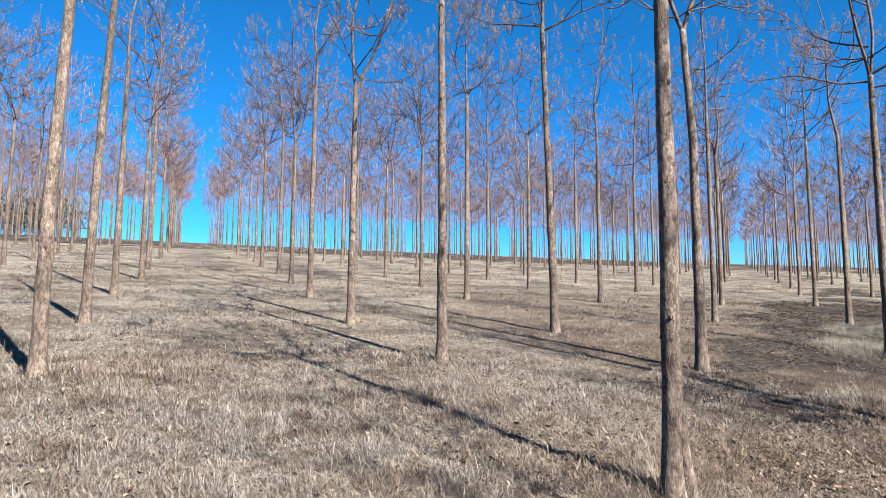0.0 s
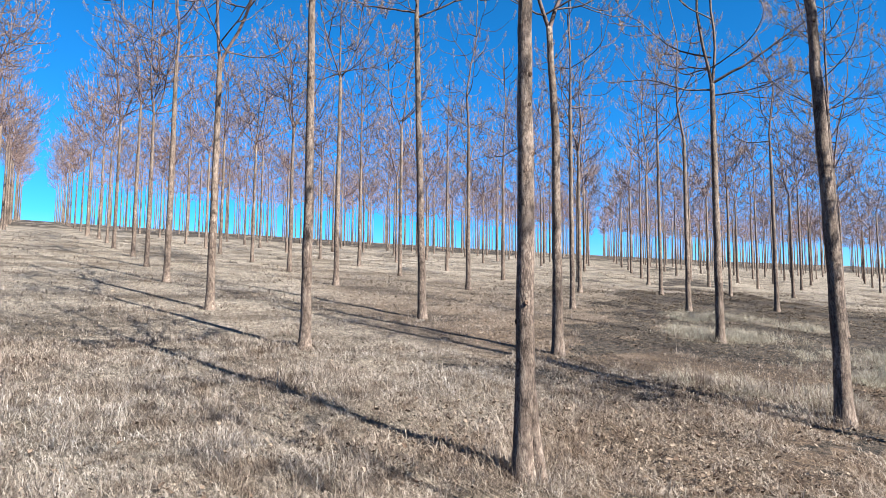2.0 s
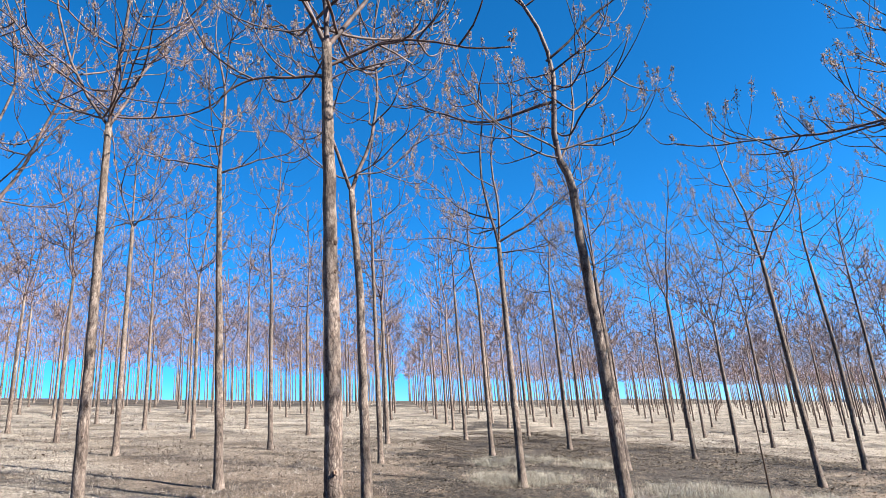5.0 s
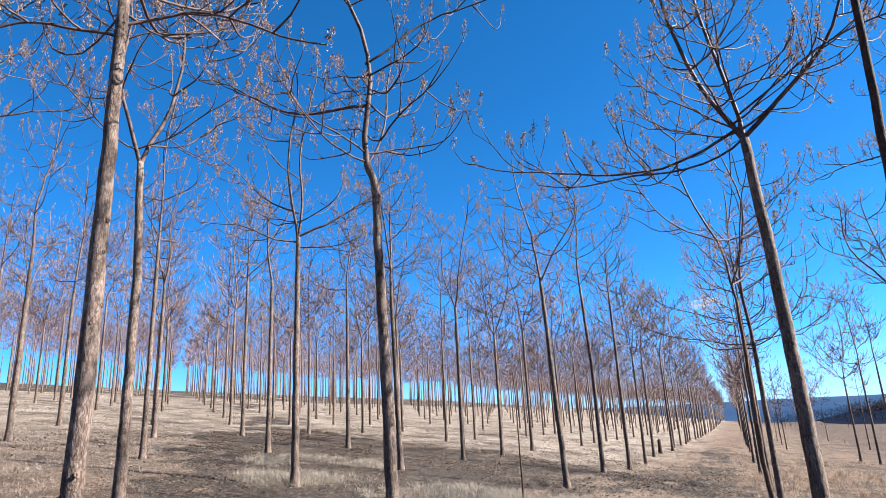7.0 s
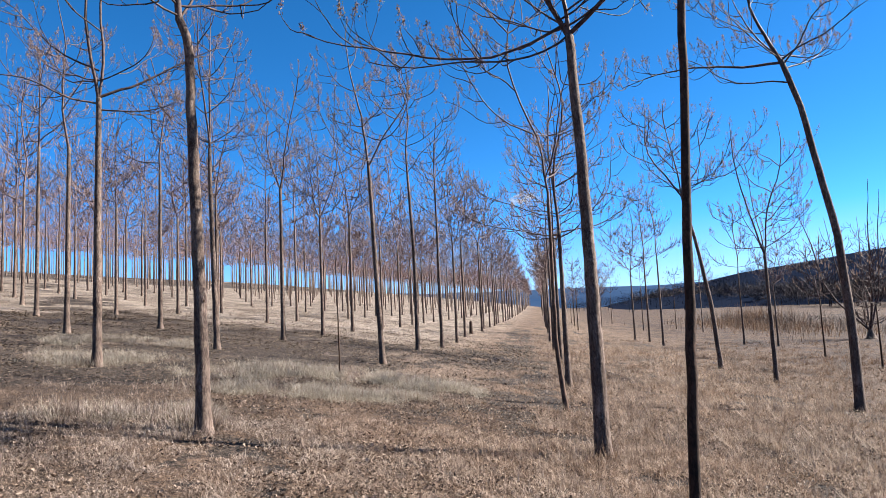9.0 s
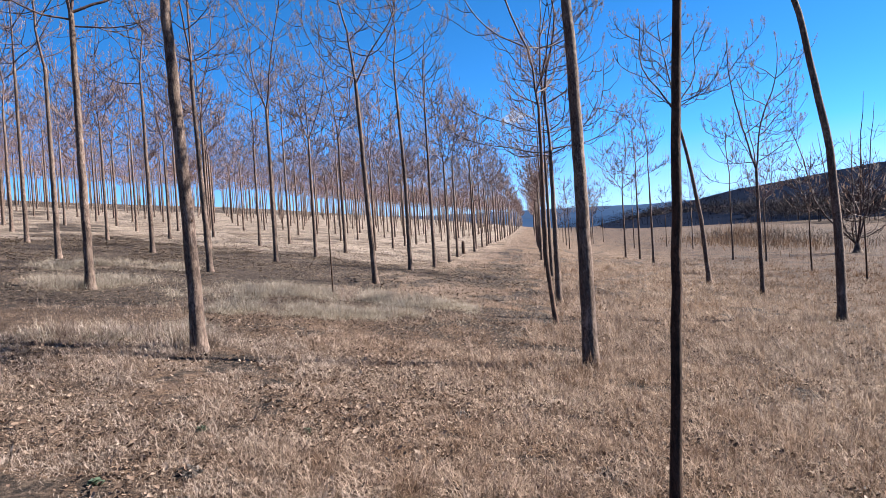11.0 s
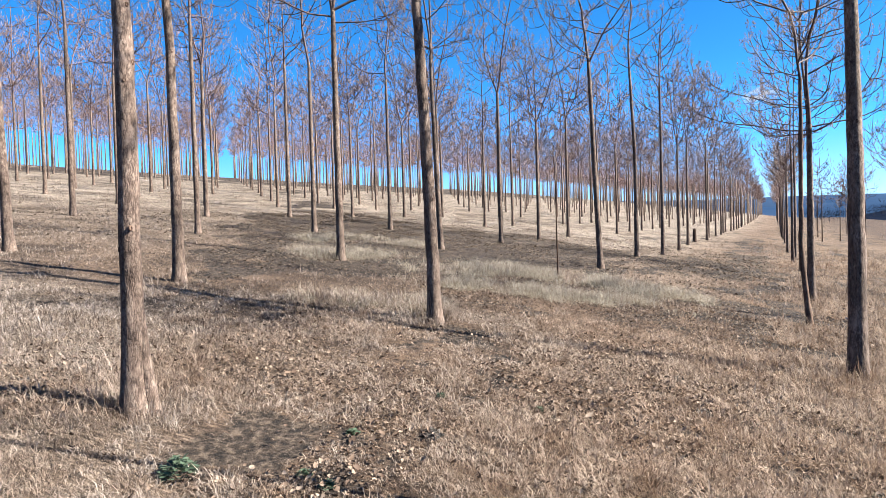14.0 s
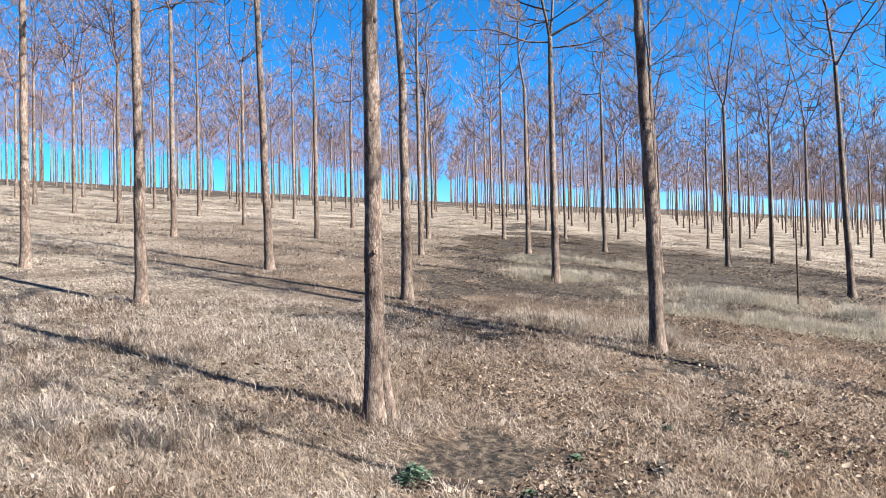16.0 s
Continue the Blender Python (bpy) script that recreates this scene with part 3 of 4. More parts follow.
plant(3.22, 6.73, 16, fork=5.6, height=9.3, r0=0.085, bend=[(3.4, -0.08, 0.05), (5.6, -0.14, 0.08)], leaders=[(100, 4, 3.8, 0.8)], limbs=[(5.5, -36, 15, 45, 1.9, 0.02), (5.6, 144, 10, 35, 1.8, 0.02)])
plant(3.92, 0.01, 17, fork=4.5, height=9.0, r0=0.088, bend=[(1.4, -0.01, 0.02), (3.5, -0.05, 0.09), (4.2, -0.05, 0.1), (4.5, -0.1, 0.19)], leaders=[(117, 3, 4.7, 0.85), (-40, 26, 1.6, 0.35)], limbs=[(5.3, 117, -8, 45, 2.5, 0.022), (5.9, -63, 32, 34, 2.4, 0.017)], spread=0.8)
plant(7.51, 3.83, 18, fork=4.6, height=9.0, r0=0.085, leaders=[(120, 5, 4.4, 0.75), (-60, 5, 4.2, 0.62)], limbs=[(4.62, -60, 22, 42, 2.4, 0.026), (4.4, -70, -4, 22, 1.3, 0.016), (4.5, 130, 4, 20, 1.9, 0.018), (5.1, 120, 30, 42, 2.0, 0.018)])
plant(12.63, 0.19, 19, fork=4.75, r0=0.08, bend=[(2.8, -0.03, 0.1), (4.7, -0.04, 0.16)], leaders=[(90, 7, 3.8, 0.75), (-90, 32, 2.8, 0.5)])
plant(12.0, 4.0, 20, fork=4.8, r0=0.08, bend=[(4, -0.06, 0.1)])
plant(16.49, 4.17, 21, fork=4.65, r0=0.08)
plant(12.06, 7.93, 22, fork=4.65, r0=0.08, leaders=[(120, 4, 4.0, 0.8)])
plant(17.82, 0.31, 23, fork=5.6, height=9.0, r0=0.08, bend=[(3.2, 0.0, 0.0), (5.5, 0.0, 0.1)])
plant(16.05, 7.9, 24, fork=4.9, r0=0.08)
plant(3.9, 12.2, 25, fork=5.4, height=9.0, r0=0.08)
plant(7.71, 11.85, 26, fork=4.5, r0=0.08)
plant(8.0, 8.0, 27, fork=4.7, r0=0.07)
plant(-4.09, 3.90, 28, fork=4.7, r0=0.085, bend=[(1.8, 0.0, 0), (3.8, 0.05, 0)])
plant(-4.17, 7.53, 29, fork=5.2, r0=0.085, bend=[(1.5, 0.02, 0), (3.0, 0.05, 0), (5.2, 0.12, 0)])
plant(-4.2, 11.8, 30, fork=5.0, r0=0.08)
plant(4.97, -4.13, 31, fork=4.88, r0=0.1, bend=[(2.2, 0, 0.0), (3.5, 0, 0.02), (4.85, 0, 0.06)], leaders=[(92, 25, 3.9, 0.62), (60, 3, 4.1, 0.52)], limbs=[(4.9, -88, 44, 58, 3.4, 0.03), (5.05, 88, -26, 34, 3.3, 0.019), (4.9, 112, -36, 34, 2.5, 0.014), (5.2, -100, 28, -10, 3.2, 0.013), (5.5, -75, 25, -30, 1.6, 0.012), (5.0, 15, 15, 40, 1.9, 0.013), (5.1, 165, 20, 50, 1.7, 0.012)], spread=0.85)
plant(12.0, -4.05, 33, fork=3.4, height=8.4, r0=0.075, leaders=[(90, 3, 5.0, 0.85)], limbs=[(3.3, 92, 2, 38, 2.4, 0.016), (3.35, -85, 8, 40, 2.3, 0.016), (3.2, 50, 10, 40, 1.9, 0.014), (3.25, -130, 12, 45, 1.9, 0.014)], spread=1.25)
plant(10.9, -9.35, 34, fork=7.0, height=9.6, r0=0.1, bend=[(1.5, 0.0, -0.02), (3.4, 0.03, 0.06), (6.0, 0.18, 0.42), (7.0, 0.28, 0.66)], leaders=[(90, 24, 2.6, 0.8)], limbs=[(6.95, 92, 2, -10, 3.2, 0.03), (7.0, -90, 34, 26, 2.4, 0.02), (6.9, -80, 48, 40, 2.2, 0.022), (7.1, 100, 30, 50, 2.0, 0.02), (6.8, -60, 20, 36, 2.5, 0.018), (6.5, 85, 12, 30, 2.2, 0.017)])
plant(15.98, -9.57, 35, fork=3.4, height=7.2, r0=0.07, leaders=[(90, 14, 3.7, 0.75), (-90, 12, 3.6, 0.7), (0, 25, 2.8, 0.45)])
plant(19.83, -9.18, 36, fork=5.7, height=9.2, r0=0.09, bend=[(2.0, 0.0, 0.14), (4.0, 0.03, 0.42), (5.7, 0.08, 0.76)], leaders=[(95, 30, 3.6, 0.7), (60, 10, 3.3, 0.6), (-80, 30, 2.7, 0.5)], spread=1.25)
for x, y, seed, g in NEAR:
    hard = math.hypot(x + 2.7, y + 3.4) < 21
    grown = grow(seed, detail=3 if hard else 2, **g)
    if seed == 11:          # the second stem that has grown into this trunk's foot
        grown[0].tube([(0.098, -0.080, -0.12), (0.074, -0.060, 0.06), (0.050, -0.040, 0.3), (0.034, -0.027, 0.6), (0.016, -0.013, 0.85)], [0.062, 0.047, 0.042, 0.038, 0.034], 12, 0.05, np.random.RandomState(1))
    root = tree("tree", "leafless plantation tree with straight grey bark trunk" if y > -5 else "leaning leafless tree on the lower edge of the plantation", x, y, grown)
    if math.hypot(x + 2.7, y + 3.4) < 12:
        knots_on(root, g, seed, 6)
    if seed == 11:
        knot(root, 0, 0, 1.12, 250, 0.072, 0.02, RED_BARK, "dark red weeping wound")
tree("slender_tree", "slender dark-barked tree with a knotty thin trunk", 0.97, -4.22,
     grow(32, fork=4.3, height=7.6, r0=0.036, bend=[(1.6, 0.0, -0.09), (3.3, -0.01, -0.18), (4.3, -0.02, -0.22)], leaders=[(200, 6, 3.2, 0.9)], detail=3, spread=0.75), DARK_BARK)
tree("young_tree", "thin reddish young tree leaning beside a grey one", 8.35, -3.86,
     grow(37, fork=3.6, height=7.6, r0=0.046, bend=[(1.1, 0, 0.1), (3.0, 0, 0.08)], leaders=[(80, 4, 4.0, 0.85)], detail=3, spread=1.0), RED_BARK)
tree("sapling", "thin bare sapling in tall pale grass", 9.70, 0.33,
     grow(38, fork=1.9, height=2.4, r0=0.018, leaders=[(30, 6, 0.5, 0.8)], detail=2, random_limbs=False), DARK_BARK, category="sapling")

# Repeats on the plantation's grid of 4 m
MID = [grow(100 + k, fork=4.2 + 0.25 * (k % 5), height=8.2 + 0.2 * (k % 4), r0=0.074 + 0.004 * (k % 3), detail=2) for k in range(7)]
FARTHEST = [grow(400 + k, fork=4.0 + 0.2 * k, height=8.4, r0=0.085, detail=0) for k in range(4)]
FAR = [grow(200 + k, fork=4.0 + 0.28 * (k % 4), height=8.4 + 0.2 * (k % 3), r0=0.078, detail=1) for k in range(7)]
YOUNG = [grow(300 + k, fork=2.4 + 0.4 * k, height=5.0 + 0.6 * k, r0=0.045, detail=1, spread=0.6) for k in range(3)]

spots = []
rnd = np.random.RandomState(5)
for i in range(-9, 62):
    for j in range(0, 25):
        x, y = 4.0 * i + rnd.uniform(-0.18, 0.18), 4.0 * j + rnd.uniform(-0.18, 0.18)
        gone = rnd.rand() < 0.035
        if any(abs(x - n[0]) < 1.5 and abs(y - n[1]) < 1.5 for n in NEAR) or (i, j) in ((1, 1), (1, 2), (2, 0), (2, 1), (3, 0), (4, 0), (4, 1), (8, 0)):
            continue
        if i < 0 and math.degrees(math.atan2(x + 2.8, y + 3.4)) < -17:
            continue
        if i > 34 and j > 14 or gone:
            continue
        spots.append((x, y, 1.0))
for i in range(4, 50):
    spots.append((4.0 * i + rnd.uniform(-0.3, 0.3), -4.1 + rnd.uniform(-0.15, 0.15), rnd.uniform(0.82, 1.0)))
for x, y, s in ((33.0, -9.75, 1.0), (37.0, -9.7, 1.0), (39.3, -9.2, 1.0), (33.5, -15.5, 0.8), (35.75, -14.5, 0.85), (52.7, -16.3, 0.85), (58.0, -12.5, 0.8), (70, -10, 0.9), (82, -10.5, 0.9)):
    spots.append((x, y, s))
spots.sort(key=lambda s: math.hypot(s[0] + 2.7, s[1] + 3.4))


def place(x, y, s, turn):
    return Matrix.LocRotScale((x, y, float(terrain(x, y))), Euler((0, 0, radians(turn))), (s, s, s))


masters = {}
for k, (x, y, s) in enumerate(spots[:265]):
    level = "mid" if math.hypot(x + 2.7, y + 3.4) < 30 else "far"
    v, s, turn = rnd.randint(0, 7), s * rnd.uniform(0.93, 1.07), rnd.uniform(0, 360)
    if (level, v) not in masters:
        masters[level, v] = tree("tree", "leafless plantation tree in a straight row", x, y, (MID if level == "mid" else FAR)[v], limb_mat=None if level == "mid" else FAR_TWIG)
        masters[level, v].matrix_basis = place(x, y, s, turn)
    else:
        copy_thing(masters[level, v], place(x, y, s, turn))
for x, y, k in ((26.4, -14.9, 0), (21.1, -14.55, 0), (59.6, -15.6, 1), (52, -6.5, 1), (57, -8, 0), (63, -6.8, 2), (67, -9.5, 1), (74, -7, 0), (79, -12, 2), (88, -8, 1), (95, -12, 0)):
    if ("young", k) not in masters:
        masters["young", k] = tree("sapling", "thin bare sapling on the lower meadow", x, y, YOUNG[k], DARK_BARK, group="meadow saplings", category="sapling")
    else:
        copy_thing(masters["young", k], place(x, y, rnd.uniform(0.85, 1.1), rnd.uniform(0, 360)))


def merged(items):
    """Arrays of several Tubes, each moved to its places, joined."""
    V, Q, T, n = [], [], [], 0
    for tubes, x, y, s, turn in items:
        v = np.concatenate(tubes.v)
        c, w = math.cos(turn), math.sin(turn)
        V.append(np.stack([x + s * (c * v[:, 0] - w * v[:, 1]), y + s * (w * v[:, 0] + c * v[:, 1]), float(terrain(x, y)) + s * v[:, 2]], 1))
        if tubes.q:
            Q.append(np.concatenate(tubes.q) + n)
        T.append(np.concatenate(tubes.t) + n)
        n += len(v)
    return np.concatenate(V), [np.concatenate(Q) if Q else [], np.concatenate(T)]


def far_stand():
    root = tagged(new("far_trees"), "distant rows of leafless plantation trees on the slope", "trees", kind="stuff")
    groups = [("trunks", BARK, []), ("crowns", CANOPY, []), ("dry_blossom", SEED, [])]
    for x, y, s in spots[265:]:
        near_by = math.hypot(x + 2.7, y + 3.4) < 85
        g, turn, s = FAR[rnd.randint(0, 7)] if near_by else FARTHEST[rnd.randint(0, 4)], rnd.uniform(0, 6.28), s * rnd.uniform(0.93, 1.07)
        groups[0][2].append((g[0], x, y, s, turn))
        groups[1][2].extend((p, x, y, s, turn) for p in g[1])
        groups[2][2].append((g[2], x, y, s, turn))
    for name, mat, items in groups:
        v, f = merged(items)
        tagged(piece(name, mesh_from(name, v, f, mat), root), kind="stuff")


far_stand()


def stump(x, y):
    t = Tubes()
    hs = np.array([-0.1, 0, 0.08, 0.3, 0.62])
    t.tube(np.stack([hs * 0.05, hs * 0, hs], 1), np.array([0.13, 0.12, 0.1, 0.085, 0.08]), 10, 0.1, np.random.RandomState(3))
    root = new("stump", t.mesh("stump", DARK_BARK))
    root.matrix_basis = pose(x, y, float(terrain(x, y)))
    tagged(root, "short dark tree stump beside the grassy lane", "stump")


stump(32.0, 0.1)

# Old fruit trees at the foot of the slope
for x, y, seed, turn in ((39.0, -22.4, 61, 0), (52.0, -33.0, 62, 60), (47.0, -36.0, 63, 200)):
    g = grow(seed, fork=0.5, height=9.5, r0=0.26, leaders=[(95 + k * 80, 40 - 12 * (k % 3), 9.6 - 0.6 * k, 0.5) for k in range(5)], detail=2, spread=1.6)
    tree("fruit_tree", "old gnarled fruit tree with spreading bare limbs", x, y, (g[0], g[1], Tubes()), BARK, LIMB, turn, "old fruit trees")


# ---- distance ----
def wooded_hill():
    az = np.linspace(93, 200, 90)
    el = np.interp(az, [93, 95, 99, 106, 116, 130, 200], [0.5, 1.0, 1.85, 3.2, 4.35, 4.8, 4.9])
    el = el + 0.12 * (value_noise(az, az * 0, 2.0) - 0.5)
    u = np.linspace(0, 1, 24)
    A, U = np.meshgrid(np.radians(az), u, indexing="ij")
    D = 150 + 290 * U
    X, Y = -2.7 + D * np.sin(A), -3.4 + D * np.cos(A)
    zr = 1.0 + 440 * np.tan(np.radians(el))
    Z = terrain(X, Y) - 0.5 + (zr[:, None] - 6 - terrain(X, Y)) * (U ** 0.9)
    i = np.arange(A.size).reshape(A.shape)
    q = np.stack([i[:-1, :-1], i[:-1, 1:], i[1:, 1:], i[1:, :-1]], -1).reshape(-1, 4)
    m, nt, b = material("hazy_leafless_hillside", 1.0)
    b.inputs["Specular IOR Level"].default_value = 0.0
    # base colour carries the slope's shade and the bluish haze of distance
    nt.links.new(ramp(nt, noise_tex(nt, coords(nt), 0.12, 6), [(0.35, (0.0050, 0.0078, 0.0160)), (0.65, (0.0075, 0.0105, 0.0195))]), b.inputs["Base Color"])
    tagged(new("backdrop_hill", mesh_from("backdrop_hill", np.stack([X, Y, Z], -1).reshape(-1, 3), [q], m, True)), "hazy dark hillside covered with leafless woods", "hill", kind="structure")
    r = np.random.RandomState(9)
    a, uu = r.uniform(0, 88.9, 1700), r.rand(1700) ** 1.1
    ii, jj = a.astype(int), np.clip((uu * 23).astype(int), 0, 22)
    return np.stack([X[ii, jj] + r.uniform(-8, 8, 1700), Y[ii, jj] + r.uniform(-8, 8, 1700), Z[ii, jj]], 1)


def thicket(name, label, base, height, spread, twigs, seed, mat=None, category="woods"):
    """Bare woods far off: for each tree a stem and a loose round crown of short twigs."""
    r = np.random.RandomState(seed)
    n = len(base)
    h = height * r.uniform(0.7, 1.2, n)
    up = np.array([0, 0, 1.0])
    V = []
    for k in range(twigs + 1):
        if k == 0:
            p0, p1, w = base - up * 0.5, base + up * (0.7 * h)[:, None], 0.02 * h
        else:
            q = r.normal(size=(n, 3))
            q *= (r.rand(n) ** 0.4 / np.linalg.norm(q, axis=1))[:, None]
            c = base + up * (0.58 * h)[:, None] + q * np.stack([spread * h, spread * h, 0.42 * h], 1)
            d = q + r.normal(0, 0.5, (n, 3)) + up * 0.5
            d *= (0.16 * h / (np.linalg.norm(d, axis=1) + 1e-9))[:, None]
            p0, p1, w = c - d, c + d, 0.008 * h
        s = np.cross(p1 - p0, r.normal(size=(n, 3)))
        s *= (w / (np.linalg.norm(s, axis=1) + 1e-9))[:, None]
        V.append(np.stack([p0 - s, p0 + s, p1], 1).reshape(-1, 3))
    V = np.concatenate(V)
    tagged(new(name, mesh_from(name, V, [np.arange(len(V)).reshape(-1, 3)], mat or WOODS)), label, category, kind="stuff")


thicket("hill_woods", "hazy dark leafless woods covering the far hillside", wooded_hill(), 3.4, 0.8, 34, 1)
_r = np.random.RandomState(21)
_a = _r.uniform(98, 150, 400)
_d = np.interp(_a, [99, 108, 120], [240, 150, 105]) + _r.uniform(0, 40, 400)
_a = np.radians(_a)
_x, _y = -2.7 + _d * np.sin(_a), -3.4 + _d * np.cos(_a)
thicket("valley_woods", "row of dark bare trees at the hill's foot", np.stack([_x, _y, terrain(_x, _y)], 1), 5.4, 0.5, 120, 2, VALLEY)
_x, _y = _r.uniform(-80, -17, 260), _r.uniform(92, 112, 260)
thicket("ridge_woods", "leafless thicket on the ridge above the plantation", np.stack([_x, _y, terrain(_x, _y)], 1), 7.5, 0.45, 60, 3, SHRUB)


_x, _y = _r.normal(60, 12, 150), _r.normal(-25, 3.2, 150)
thicket("shrubs", "low grey leafless shrubs on the valley meadow", np.stack([_x, _y, terrain(_x, _y)], 1), 1.1, 0.75, 40, 4, SHRUB, "shrubs")


def blue_hills():
    m, nt, b = material("hazy_blue_hills", 1.0)
    b.inputs["Specular IOR Level"].default_value = 0.0
    # the haze is painted: blue base colour instead of air in between
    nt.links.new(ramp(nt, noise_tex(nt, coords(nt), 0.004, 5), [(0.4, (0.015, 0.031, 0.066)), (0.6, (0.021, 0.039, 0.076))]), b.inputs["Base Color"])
    for k, (d, top) in enumerate(((2600, 1.35), (3400, 1.95))):
        az = np.radians(np.linspace(60, 125, 120))
        e = top + (0.5 + 0.3 * k) * (value_noise(np.degrees(az) + 40 * k, az * 0 + 3 * k, 7.0) - 0.5)
        V = np.concatenate([np.stack([d * f * np.sin(az), d * f * np.cos(az), np.full_like(az, -10) if g == 0 else g * d * np.tan(np.radians(e))], 1) for f, g in ((0.8, 0), (0.93, 0.65), (1.0, 1.0), (1.1, 0))])
        i = np.arange(480).reshape(4, 120)
        q = np.stack([i[:-1, :-1], i[:-1, 1:], i[1:, 1:], i[1:, :-1]], -1).reshape(-1, 4)
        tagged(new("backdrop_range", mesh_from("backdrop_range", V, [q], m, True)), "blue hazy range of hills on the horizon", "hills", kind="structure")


blue_hills()


def cloud():
    """A faint puff of cloud very far off: a sheet whose cover thins out to its edge."""
    m, nt, b = material("white_cloud", 1.0)
    v = coords(nt)
    ball = nt.nodes.new("ShaderNodeTexGradient")
    ball.gradient_type = "SPHERICAL"
    nt.links.new(v, ball.inputs[0])
    cover = nt.nodes.new("ShaderNodeMath")
    cover.operation = "MULTIPLY"
    nt.links.new(ball.outputs[1], cover.inputs[0])
    nt.links.new(ramp(nt, noise_tex(nt, v, 3.0, 6, 0.6), [(0.4, (0, 0, 0)), (0.65, (1, 1, 1))]), cover.inputs[1])
    b.inputs["Base Color"].default_value = (0.75, 0.77, 0.8, 1)
    # weak emission stands in for part of the sunlight on the cloud
    b.inputs["Emission Color"].default_value = (0.85, 0.92, 1, 1)
    b.inputs["Emission Strength"].default_value = 0.09
    nt.links.new(ramp(nt, cover.outputs[0], [(0.03, (0, 0, 0)), (0.4, (0.95, 0.95, 0.95))]), b.inputs["Alpha"])
    g = np.linspace(-1, 1, 9)
    X, Y = np.meshgrid(g, g, indexing="ij")
    i = np.arange(81).reshape(9, 9)
    q = np.stack([i[:-1, :-1], i[1:, :-1], i[1:, 1:], i[:-1, 1:]], -1).reshape(-1, 4)
    ob = new("backdrop_cloud", mesh_from("backdrop_cloud", np.stack([X, Y, 0.1 * X * Y], -1).reshape(-1, 3), [q], m, True))
    at = Vector((0.9852, 0.0140, 0.1708)) * 2000
    ob.matrix_world = look(tuple(at), (-2.7, -3.4, 1)) @ Matrix.Diagonal((62, 34, 20, 1))
    tagged(ob, "small faint white cloud low in the blue sky", "cloud", kind="structure")


cloud()


# ---- grass, leaves, weeds ----
def blades(name, label, x, y, h, w, az, lean, mat, bent, category="grass", lift=0.0):
    """Joined dry blades: base places, heights, half widths, headings and lean."""
    z = terrain(x, y) - 0.01 + lift
    d = np.stack([np.cos(az), np.sin(az)], 1)
    s = np.stack([-d[:, 1], d[:, 0]], 1)
    n = len(x)
    b = np.stack([x, y, z], 1)
    wide = np.concatenate([s * w[:, None], np.zeros((n, 1))], 1)
    out = lambda f, up: b + np.concatenate([d * (h * np.sin(lean) * f)[:, None], (h * np.cos(lean * up))[:, None] * f ** 0.8], 1)
    tip = out(1.0, 1.0)
    i = np.arange(n)[:, None]
    if bent:
        turn = (np.abs(np.sin(1e4 * x)) * 2.6 - 1.3) * np.clip(lean, 0.3, 1)
        d2 = np.stack([np.cos(az + turn), np.sin(az + turn)], 1)
        step = lambda way, g: np.concatenate([way * (0.5 * h * np.sin(lean * g))[:, None], (0.5 * h * np.cos(lean * g))[:, None]], 1)
        mid = b + step(d, 0.6)
        tip = mid + step(d2, 1.45)
        V = np.stack([b - wide * 0.3, mid + wide, tip, mid - wide], 1)
        F = [4 * i + np.array([0, 1, 2, 3])]
    else:
        V = np.stack([b - wide, b + wide, tip], 1)
        F = [3 * i + np.array([0, 1, 2])]
    return tagged(new(name, mesh_from(name, V.reshape(-1, 3), F, mat)), label, category, kind="stuff")


def tall_grass(x, y):
    """Extra height of the grass, in metres."""
    t = 0.17 * tufts(x, y) + 0.075 * np.clip((-2.0 - y) / 1.5, 0, 1)
    for n in NEAR:
        t = t + 0.08 * spot(x, y, n[0] + 0.15, n[1] + 0.1, 0.4, 0.35)
    return t


def leafy(x, y):
    """1 where fallen leaves lie thick on the low ground, little in the closed grass uphill."""
    return 0.10 + 0.90 * np.clip((2.0 - y) / 2.2, 0, 1) * np.clip((x + 1.5) / 1.6, 0, 1)


